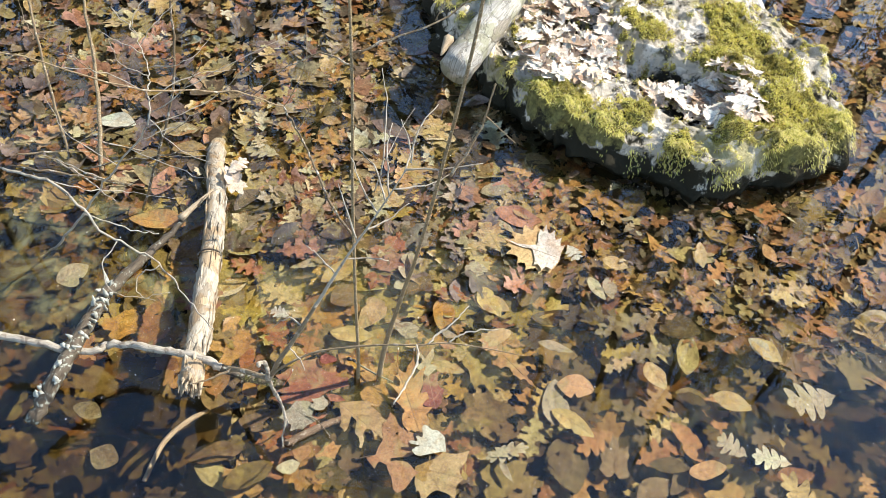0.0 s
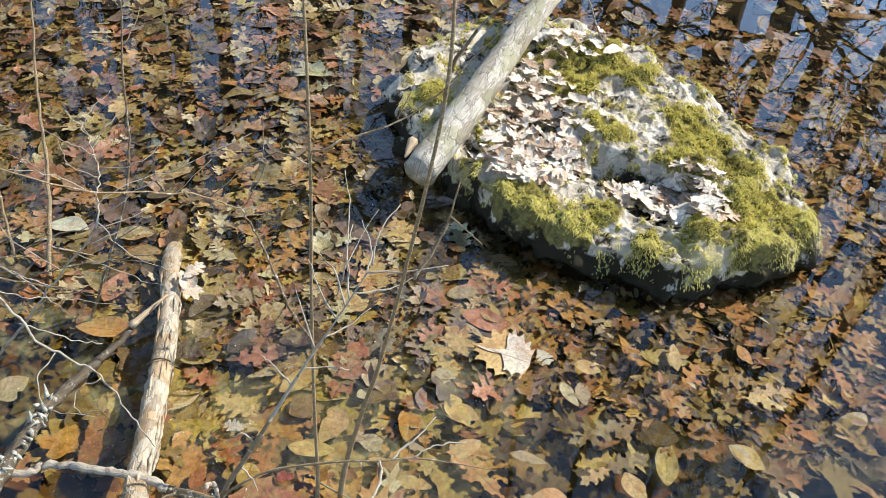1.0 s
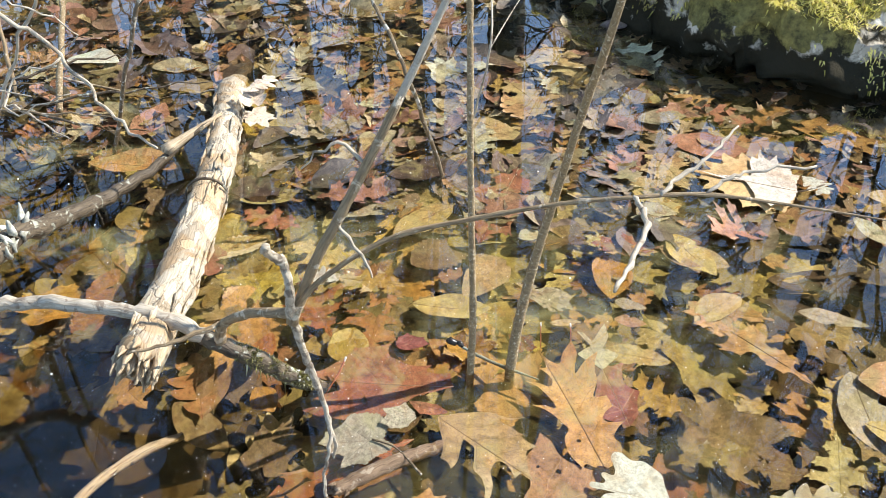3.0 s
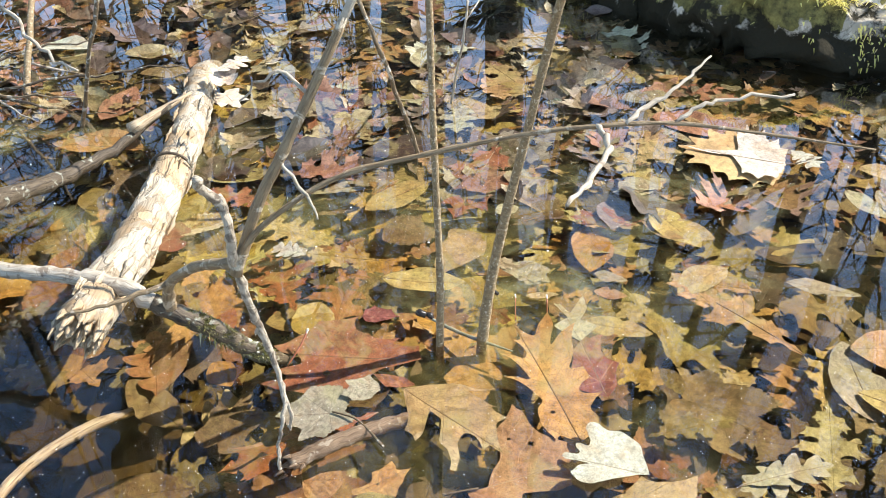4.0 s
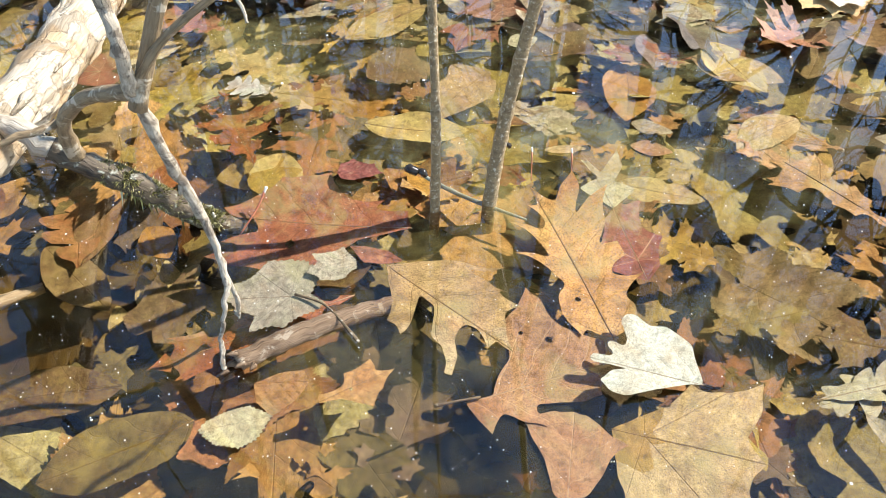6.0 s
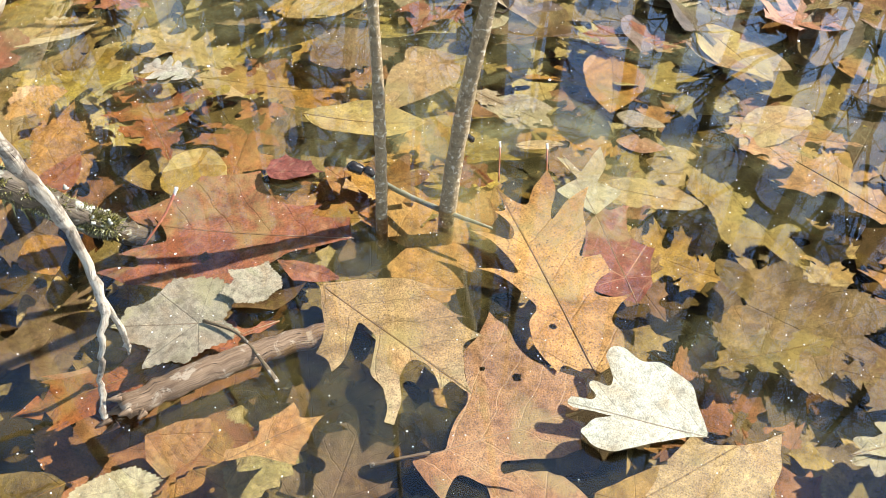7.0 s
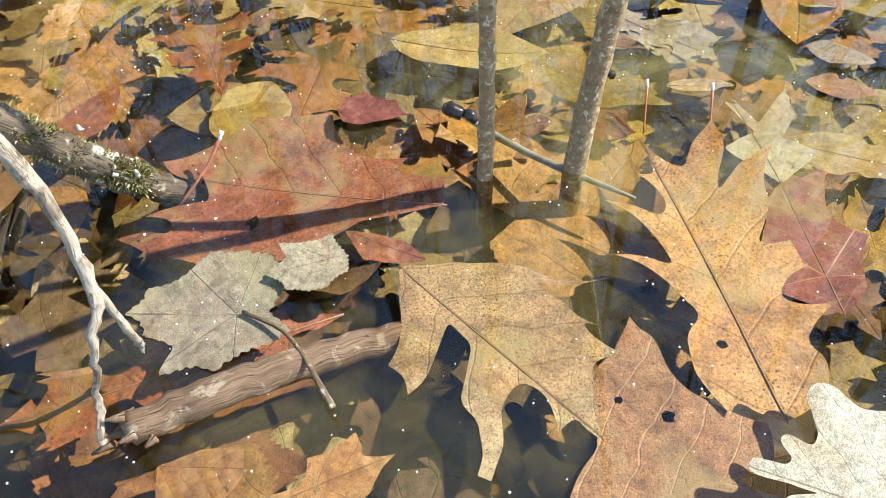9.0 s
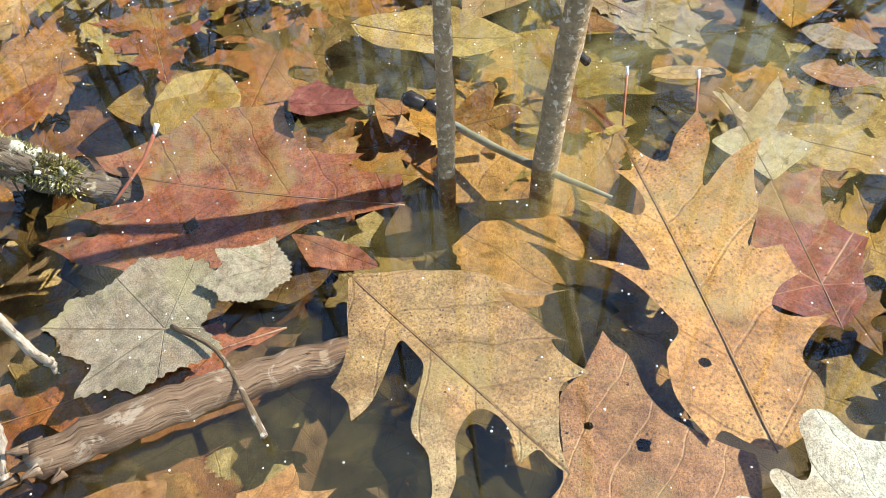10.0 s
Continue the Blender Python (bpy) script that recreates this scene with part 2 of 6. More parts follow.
SAPLING = wood_material("sapling_bark", (0.36, 0.26, 0.135), (0.15, 0.10, 0.05), (300, 200, 200), 0.08, 0.55, (0.58, 0.48, 0.33), 0.2, 380.0)
DRIFT = wood_material("soaked_brown_wood", (0.31, 0.205, 0.12), (0.11, 0.062, 0.033), (60, 1100, 1100), 0.9, 0.42, (0.40, 0.31, 0.21), 0.25, 110.0)
TRUNKBARK = wood_material("tree_bark", (0.13, 0.105, 0.08), (0.05, 0.038, 0.028), (5, 30, 30), 0.6, 0.9, (0.2, 0.2, 0.15), 0.35, 2.0)


def water_material():
    k = Mat("pond_water")
    o = k.coord("Object")
    tr = k.n("ShaderNodeBsdfTransparent")
    tr.inputs[0].default_value = (0.96, 0.93, 0.85, 1)
    gl = k.n("ShaderNodeBsdfGlossy", Roughness=0.0)
    bump = k.bump(k.noise(o, 5.0, 2, 0.5, 0.2), 0.035, 0.02)
    k.link(bump, gl.inputs["Normal"])
    fr = k.n("ShaderNodeFresnel", IOR=1.34)
    k.link(bump, fr.inputs["Normal"])
    df = k.n("ShaderNodeBsdfDiffuse")
    df.inputs[0].default_value = (0.45, 0.40, 0.17, 1)
    film = k.math("MULTIPLY", k.ramp(k.noise(o, 9.0, 6, 0.62, 1.6), (0.46, 0.0), (0.56, 0.18), (0.69, 0.50)), k.ramp(k.noise(o, 1.9, 2), (0.40, 0.2), (0.6, 1.0)))
    sep = k.t.nodes.new("ShaderNodeSeparateXYZ")
    k.link(o, sep.inputs[0])
    film = k.math("MULTIPLY", film, k.ramp(k.math("MULTIPLY", sep.outputs[1], 0.25), (0.265, 0.14), (0.31, 1.0), (0.355, 0.95), (0.41, 0.2)))
    film = k.math("MULTIPLY", film, k.ramp(sep.outputs[0], (0.22, 1.0), (0.42, 0.25)))
    body = k.t.nodes.new("ShaderNodeMixShader")
    k.link(film, body.inputs[0])
    k.link(tr.outputs[0], body.inputs[1])
    k.link(df.outputs[0], body.inputs[2])
    mx = k.t.nodes.new("ShaderNodeMixShader")
    k.link(k.math("MULTIPLY", fr.outputs[0], 3.4, clamp=True), mx.inputs[0])
    k.link(body.outputs[0], mx.inputs[1])
    k.link(gl.outputs[0], mx.inputs[2])
    k.link(mx.outputs[0], k.out.inputs[0])
    return k.m


def silt_material(name, clear, most):
    """Fine silt hanging in the brown water: patchy and see-through."""
    k = Mat(name)
    o = k.coord("Object")
    a = k.math("ADD", k.math("MULTIPLY", k.noise(o, 6.5, 5, 0.62, 0.9), 0.68), k.math("MULTIPLY", k.noise(o, 30.0, 6, 0.7, 1.2), 0.32))
    b = k.noise(o, 1.6, 3, 0.5, 0.4)
    fac = k.math("MULTIPLY", k.ramp(a, (0.47, 0.0), (0.61, most)), k.ramp(b, (0.36, 0.25), (0.58, 1.0)))
    sep = k.t.nodes.new("ShaderNodeSeparateXYZ")
    k.link(o, sep.inputs[0])
    fac = k.math("MULTIPLY", fac, k.ramp(k.math("MULTIPLY", sep.outputs[1], 0.25), (0.255, 0.40), (0.30, 1.0), (0.35, 1.0), (0.44, 0.25)))   # stirred up round the stems
    fac = k.math("MULTIPLY", fac, k.ramp(k.math("MULTIPLY_ADD", sep.outputs[0], 0.5, 0.5), (0.37, 0.08), (0.465, 0.62), (0.56, 0.75), (0.66, 0.12)))
    tr = k.n("ShaderNodeBsdfTransparent")
    tr.inputs[0].default_value = (*clear, 1)
    df = k.n("ShaderNodeBsdfDiffuse")
    k.link(k.mix(k.ramp(k.noise(o, 3.1, 3, 0.6, 0.6), (0.36, 0.0), (0.62, 1.0)), (0.085, 0.072, 0.026), (0.33, 0.28, 0.095)), df.inputs[0])
    mx = k.t.nodes.new("ShaderNodeMixShader")
    k.link(fac, mx.inputs[0])
    k.link(tr.outputs[0], mx.inputs[1])
    k.link(df.outputs[0], mx.inputs[2])
    k.link(mx.outputs[0], k.out.inputs[0])
    return k.m


def mud_material():
    k = Mat("pond_mud_and_forest_floor")
    o = k.coord("Object")
    a = k.noise(o, 9.0, 6, 0.6, 0.3)
    b = k.noise(o, 1.1, 4, 0.6)
    col = k.ramp(a, (0.3, (0.014, 0.011, 0.007)), (0.7, (0.06, 0.043, 0.022)))
    col = k.mix(k.ramp(b, (0.4, 0.0), (0.7, 0.5)), col, (0.05, 0.042, 0.014))
    return k.surface(col, 0.8, k.bump(a, 0.7, 0.03), 0.2)


def rock_material():
    k = Mat("lichened_boulder")
    o = k.coord("Object")
    a = k.noise(o, 5.0, 7, 0.65, 0.5)
    f = k.noise(o, 60.0, 6, 0.7)
    m = k.noise(o, 21.0, 6, 0.68, 0.5)
    col = k.ramp(a, (0.28, (0.24, 0.20, 0.14)), (0.40, (0.47, 0.405, 0.305)), (0.53, (0.60, 0.52, 0.40)), (0.75, (0.78, 0.69, 0.54)))
    col = k.mix(k.ramp(m, (0.40, 0.95), (0.48, 0.0)), col, (0.085, 0.075, 0.055))
    lich = k.ramp(k.noise(o, 13.0, 6, 0.72, 0.8), (0.54, 0.0), (0.58, 0.9))
    col = k.mix(lich, col, (0.80, 0.73, 0.60))
    col = k.mix(k.ramp(f, (0.28, 0.7), (0.40, 0.0)), col, (0.09, 0.08, 0.06))
    grn = k.ramp(k.noise(o, 8.0, 5, 0.65, 0.2), (0.56, 0.0), (0.66, 0.75))
    col = k.mix(grn, col, (0.40, 0.34, 0.12))
    cushion = k.t.nodes.new("ShaderNodeAttribute")
    cushion.attribute_name = "moss"
    col = k.mix(k.ramp(k.math("ADD", cushion.outputs["Fac"], k.math("MULTIPLY", k.math("SUBTRACT", f, 0.5), 0.8)), (0.22, 0.0), (0.34, 0.95)), col, k.ramp(f, (0.35, (0.075, 0.066, 0.018)), (0.7, (0.34, 0.29, 0.08))))
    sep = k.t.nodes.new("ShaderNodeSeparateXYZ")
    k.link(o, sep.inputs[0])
    line = k.math("ADD", sep.outputs[2], k.math("MULTIPLY", k.math("SUBTRACT", k.math("ADD", k.math("MULTIPLY", a, 0.6), k.math("MULTIPLY", m, 0.4)), 0.5), 0.65))   # soaked up to an uneven waterline, its dark tone also painting shade on the side
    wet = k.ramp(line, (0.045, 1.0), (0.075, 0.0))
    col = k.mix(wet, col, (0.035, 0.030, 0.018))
    h = k.math("ADD", k.math("MULTIPLY", f, 0.5), k.math("ADD", a, m))
    return k.surface(col, 0.85, k.bump(h, 0.75, 0.014), 0.1)


def moss_material():
    k = Mat("moss")
    o = k.coord("Object")
    r = k.t.nodes.new("ShaderNodeNewGeometry").outputs["Random Per Island"]
    n = k.noise(o, 14.0, 4, 0.6)
    col = k.ramp(r, (0.0, (0.40, 0.36, 0.08)), (0.4, (0.76, 0.69, 0.18)), (0.8, (0.92, 0.85, 0.33)), (1.0, (0.82, 0.66, 0.34)))
    col = k.mix(k.ramp(n, (0.34, 0.6), (0.5, 0.0)), col, (0.24, 0.17, 0.05))
    k.surface(col, 0.8, None, 0.15)
    body = k.out.inputs[0].links[0].from_socket
    tl = k.t.nodes.new("ShaderNodeBsdfTranslucent")
    k.link(col, tl.inputs[0])
    mx = k.t.nodes.new("ShaderNodeMixShader")
    mx.inputs[0].default_value = 0.5
    k.link(body, mx.inputs[1])
    k.link(tl.outputs[0], mx.inputs[2])
    k.link(mx.outputs[0], k.out.inputs[0])
    return k.m


SILT, DEEPSILT = silt_material("hanging_silt", (0.84, 0.75, 0.50), 0.72), silt_material("deep_brown_water", (0.40, 0.36, 0.24), 0.07)
_k = Mat("dark_moss")
DARKMOSS = _k.surface(_k.ramp(_k.t.nodes.new("ShaderNodeNewGeometry").outputs["Random Per Island"], (0.0, (0.04, 0.038, 0.012)), (0.45, (0.19, 0.165, 0.04)), (0.85, (0.42, 0.37, 0.12)), (1.0, (0.66, 0.62, 0.46))), 0.4)
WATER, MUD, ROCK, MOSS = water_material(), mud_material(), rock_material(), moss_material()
_k = Mat("white_specks")
SPECK = _k.surface((0.75, 0.70, 0.60), 0.6)
_k = Mat("dark_wet_bud")
BUD = _k.surface(_k.ramp(_k.noise(_k.coord(), 200.0), (0.3, (0.012, 0.010, 0.009)), (0.7, (0.05, 0.04, 0.03))), 0.25)

_k = Mat("dark_leaf_rib")
DARKRIB = _k.surface(_k.ramp(_k.noise(_k.coord(), 150.0), (0.3, (0.20, 0.12, 0.055)), (0.7, (0.36, 0.24, 0.12))), 0.5)
_k = Mat("pale_leaf_rib")
PALERIB = _k.surface(_k.ramp(_k.noise(_k.coord(), 150.0), (0.3, (0.30, 0.19, 0.11)), (0.7, (0.50, 0.36, 0.22))), 0.5)

# ---- mesh helpers ----


def mesh_of(name, verts, faces, mat, uvs=None, smooth=True):
    me = bpy.data.meshes.new(name)
    me.from_pydata(np.asarray(verts, dtype=float).tolist(), [], faces)
    me.materials.append(mat)
    if uvs is not None:
        lay = me.uv_layers.new(name="UVMap")
        idx = np.empty(len(me.loops), dtype=np.int32)
        me.loops.foreach_get("vertex_index", idx)
        lay.data.foreach_set("uv", np.asarray(uvs, dtype=np.float32)[idx].ravel())
    if smooth:
        me.polygons.foreach_set("use_smooth", np.ones(len(me.polygons), dtype=bool))
    me.update()
    return me


def spline(points, n):
    c = np.asarray(points, float)
    if len(c) == 2:
        return c[0] + (c[1] - c[0]) * np.linspace(0, 1, n)[:, None]
    q = np.vstack([2 * c[0] - c[1], c, 2 * c[-1] - c[-2]])
    u = np.linspace(0, len(c) - 1, n)
    i = np.minimum(u.astype(int), len(c) - 2)
    f = (u - i)[:, None]
    a, b, d, e = q[i], q[i + 1], q[i + 2], q[i + 3]
    return 0.5 * (2 * b + (d - a) * f + (2 * a - 5 * b + 4 * d - e) * f * f + (3 * b - a - 3 * d + e) * f ** 3)


def tube_data(points, radii, n=24, sides=8, rough=0.12, wobble=0.0, seed=1, nodes=0.0):
    """A tapering, slightly uneven tube along a smooth line. radii: along the line. nodes: height of swellings like buds."""
    rng = np.random.RandomState(seed)
    p = spline(points, n)
    if wobble:
        w = rng.normal(0, wobble, (n, 3))
        w[0] = w[-1] = 0
        p = p + w
    rr = np.interp(np.linspace(0, 1, n), np.linspace(0, 1, len(radii)), radii)
    if nodes:
        rr = rr * (1 + nodes * (rng.rand(n) > 0.8))
    t = np.gradient(p, axis=0)
    t /= np.linalg.norm(t, axis=1)[:, None] + 1e-12
    up = np.array([0.31, 0.17, 0.93]) if abs(t[0][2]) < 0.8 else np.array([1.0, 0.1, 0.0])
    dist = np.r_[0, np.cumsum(np.linalg.norm(np.diff(p, axis=0), axis=1))]
    g = 2 * math.pi * np.arange(sides) / sides
    cg, sg = np.cos(g)[:, None], np.sin(g)[:, None]
    jit = rr[:, None] * (1 + rough * rng.uniform(-1, 1, (n, sides)))
    around = np.abs(1 - 2 * np.arange(sides) / sides) * math.pi * max(radii)
    verts = np.empty((n * sides, 3))
    uvs = np.empty((n * sides, 2))
    for i in range(n):
        tx, ty, tz = t[i]
        ux, uy, uz = up
        ax, ay, az = ty * uz - tz * uy, tz * ux - tx * uz, tx * uy - ty * ux
        ln = math.sqrt(ax * ax + ay * ay + az * az) + 1e-12
        ax, ay, az = ax / ln, ay / ln, az / ln
        up = (ay * tz - az * ty, az * tx - ax * tz, ax * ty - ay * tx)
        verts[i * sides:(i + 1) * sides] = p[i] + jit[i][:, None] * (cg * np.array((ax, ay, az)) + sg * np.array(up))
    uvs[:, 0] = np.repeat(dist, sides)
    uvs[:, 1] = np.tile(around, n)
    faces = [(i * sides + s, i * sides + (s + 1) % sides, (i + 1) * sides + (s + 1) % sides, (i + 1) * sides + s) for i in range(n - 1) for s in range(sides)]
    faces += [tuple(range(sides))[::-1], tuple(range((n - 1) * sides, n * sides))]
    return verts, faces, uvs


def merged(parts):
    """Several (verts, faces, uvs) as one."""
    f, k = [], 0
    for a, b, c in parts:
        f += [tuple(i + k for i in q) for q in b]
        k += len(a)
    return np.vstack([q[0] for q in parts]), f, np.vstack([q[2] for q in parts])


def part(name, data, mat, parent, label="", smooth=True):
    ob = new(name, mesh_of(name, data[0], data[1], mat, data[2], smooth))
    ob.parent = parent
    if label:
        tagged(ob, label)
    return ob


def thing(name, at, label, category, group="", kind=""):
    ob = new(name)
    ob.location = at
    ob.empty_display_size = 0.05
    return tagged(ob, label, category, group, kind)


def stick(name, points, radii, mat, parent, label="", **kw):
    """A twig or branch as a part of a thing; the points are places in the world."""
    o = np.array(parent.matrix_basis.translation) if parent.parent is None else np.array(parent.parent.matrix_basis.translation)
    return part(name, tube_data([np.asarray(q, float) - o for q in points], radii, **kw), mat, parent, label)

# ---- leaves ----


def half_outline(kind, rng, teeth=True):
    """One side of a leaf of length 1: outline points (x, y) with y up to 1, and the foot of each on the midrib."""
    pts = [(0.0, 0.012)]
    if kind == "red_oak":
        n = 3 if rng.rand() < 0.6 else 4
        prof = ([0.66, 1.0, 0.72], [0.55, 0.92, 1.0, 0.62])[n - 3]
        for i in range(n):
            d = 0.80 / n
            c = 0.10 + d * i + rng.uniform(-0.02, 0.02)
            w = prof[i] * rng.uniform(0.85, 1.1)
            s = (0.27 if i else 0.09) * rng.uniform(0.75, 1.35) * (0.8 if i == n - 1 else 1)
            g = w - s
            pts += [(c - 0.10 * d, s + 0.12 * g), (c - 0.03 * d, s + 0.01 * g), (c + 0.07 * d, s), (c + 0.16 * d, s + 0.05 * g), (c + 0.23 * d, s + 0.22 * g), (c + 0.25 * d, s + 0.50 * g), (c + 0.27 * d, s + 0.68 * g), (c + 0.36 * d, s + 0.66 * g),
                    (c + 0.50 * d, s + 0.70 * g), (c + (0.70 + 0.10 * i) * d, w), (c + 0.74 * d, s + 0.72 * g), (c + 0.92 * d, s + 0.74 * g), (c + 0.80 * d, s + 0.50 * g), (c + 0.80 * d, s + 0.30 * g)]
        pts += [(0.885, 0.13), (0.90, 0.30), (0.935, 0.17), (0.965, 0.07)]
        obl = 0.30
    elif kind in ("white_oak", "broad_oak"):
        n = 4 if kind == "white_oak" else 3
        prof = [0.5, 0.85, 1.0, 0.72] if n == 4 else [0.42, 0.72, 1.05]
        for i in range(n):
            c = 0.10 + 0.8 / n * i + rng.uniform(-0.02, 0.02)
            w = prof[i] * rng.uniform(0.86, 1.1)
            s = (0.22 if i else 0.12) * rng.uniform(0.8, 1.3) * (0.6 if n == 3 else 1.0)
            for u in np.linspace(0, 1, 8):
                pts.append((c + 0.8 / n * u + 0.09 * math.sin(math.pi * u), s + (w - s) * math.sin(math.pi * u) ** 0.55))
        pts += [(0.93, 0.22), (0.98, 0.12)]
        obl = 0.3
    elif kind == "maple":
        out = []
        for a, r in ((0, 1.0), (7, 0.86), (12, 0.88), (17, 0.70), (24, 0.64), (31, 0.72), (36, 0.80), (43, 0.96), (50, 0.82), (57, 0.84), (65, 0.66), (76, 0.58), (88, 0.66), (98, 0.72), (108, 0.58), (124, 0.46), (146, 0.32), (170, 0.16)):
            r *= rng.uniform(0.93, 1.07)
            out.append((0.22 + 0.80 * r * math.cos(radians(a)), 1.05 * r * math.sin(radians(a))))
        pts = out[::-1]
        pts[0] = (0.12, 0.02)
        jag = [pts[0]]
        for (x0, y0), (x1, y1) in zip(pts, pts[1:]):
            for u, o in ((0.25, 1.03), (0.42, 0.98), (0.66, 1.03), (0.84, 0.98), (1.0, 1.0)):
                x, y = x0 + (x1 - x0) * u - 0.22, y0 + (y1 - y0) * u
                jag.append((0.22 + x * o, y * o))
        return np.array(jag), np.full(len(jag), 0.2)
    else:  # ellipse, toothed
        n = 22
        e1, e2, e3, e4 = rng.uniform(0.03, 0.16), rng.uniform(0, 6.28), max(0.0, rng.uniform(-0.6, 0.5)), rng.uniform(0.3, 0.9)
        for i in range(1, n):
            u = i / n
            y = math.sin(math.pi * u ** 0.88) ** 0.8
            if kind == "toothed":
                y *= 1 + (0.10 if i % 2 else -0.06)
            else:
                y *= 1 + rng.uniform(-0.03, 0.03) + e1 * math.sin(6.0 * u + e2) - e3 * math.exp(-((u - e4) / 0.05) ** 2)
            pts.append((u, y))
        obl = 0.22
    pts.append((1.0, 0.0))
    p = np.array(pts)
    foot = np.maximum.accumulate(np.clip(p[:, 0] - obl * p[:, 1], 0, 1))
    foot[-1] = 1.0
    return p, foot


RIDGE = []     # the line of the midrib of the leaf made last


def blade(rim, length, rng, curl, wave, step, droop=0.0, holes=()):
    """A leaf's blade inside its rim (in parts of its length, base at 0, tip at 1 along x), with round holes (x, y, radius)."""
    ph = rng.uniform(0, 6.28, 4)
    hw = max(abs(q[1]) for q in rim)
    lo, hi = min(q[0] for q in rim), max(q[0] for q in rim)
    n = len(rim)
    pts = [Vector(q) for q in rim]
    edges = [(i, (i + 1) % n) for i in range(n)]
    for hx, hy, hr in holes:
        k = len(pts)
        pts += [Vector((hx + hr * rng.uniform(0.75, 1.25) * math.cos(g), hy + hr * rng.uniform(0.75, 1.25) * math.sin(g))) for g in np.linspace(0, 6.283, 13)[:-1]]
        edges += [(k + i, k + (i + 1) % 12) for i in range(12)]
    for u in np.arange(lo + 0.06, hi, step):
        for v in np.arange(-hw, hw, step):
            pts.append(Vector((u + rng.uniform(-0.2, 0.2) * step, v + rng.uniform(-0.2, 0.2) * step)))
        pts.append(Vector((u, 0.0)))
    co, _, tri, *_ = geometry.delaunay_2d_cdt(pts, edges, [], 1, 1e-5)
    verts, uvs = [], []
    arc = 0.0 if holes or n > 60 else rng.uniform(-0.10, 0.10)
    for q in co:
        u, v = q
        e = v / max(hw, 1e-6)
        z = curl * e * e * (0.6 + 0.4 * math.sin(5 * u + ph[0])) + wave * (math.sin(7 * u + ph[1] + 2.5 * e) * abs(e) + 0.6 * math.sin(4 * u + ph[2])) + droop * (u - 0.4) ** 2 - 0.006 * math.exp(-(v / 0.012) ** 2)
        verts.append((u * length, (v + arc * u * (1 - u) * 2) * length, z * length))
        uvs.append((u, v))
    RIDGE[:] = [(u * length, arc * u * (1 - u) * 2 * length, (wave * (0.6 * math.sin(4 * u + ph[2])) + droop * (u - 0.4) ** 2 - 0.004) * length) for u in np.linspace(0.0, 0.96, 14)]
    faces = []
    for t in tri:
        c = (co[t[0]] + co[t[1]] + co[t[2]]) / 3
        if not any((c.x - hx) ** 2 + (c.y - hy) ** 2 < (0.8 * hr) ** 2 for hx, hy, hr in holes):
            faces.append(tuple(t))
    return verts, faces, uvs


def leaf_data(kind, length, width, rng, curl=0.0, wave=0.03, across=3, droop=0.0):
    """A leaf lying along +x from its base, with width as the full width. The blade curls at its edges (curl) and waves.
    across: how finely the blade is divided."""
    hw = 0.5 * width / length
    right, left = half_outline(kind, rng)[0], half_outline(kind, rng)[0]
    rim = [(x, -y * hw) for x, y in right] + [(x, y * hw) for x, y in left[::-1]][1:]
    rim = [q for i, q in enumerate(rim) if math.hypot(q[0] - rim[i - 1][0], q[1] - rim[i - 1][1]) > 1e-4]
    return blade(rim, length, rng, curl, wave, (0.5, 0.22, 0.13, 0.085)[min(across, 3)], droop)


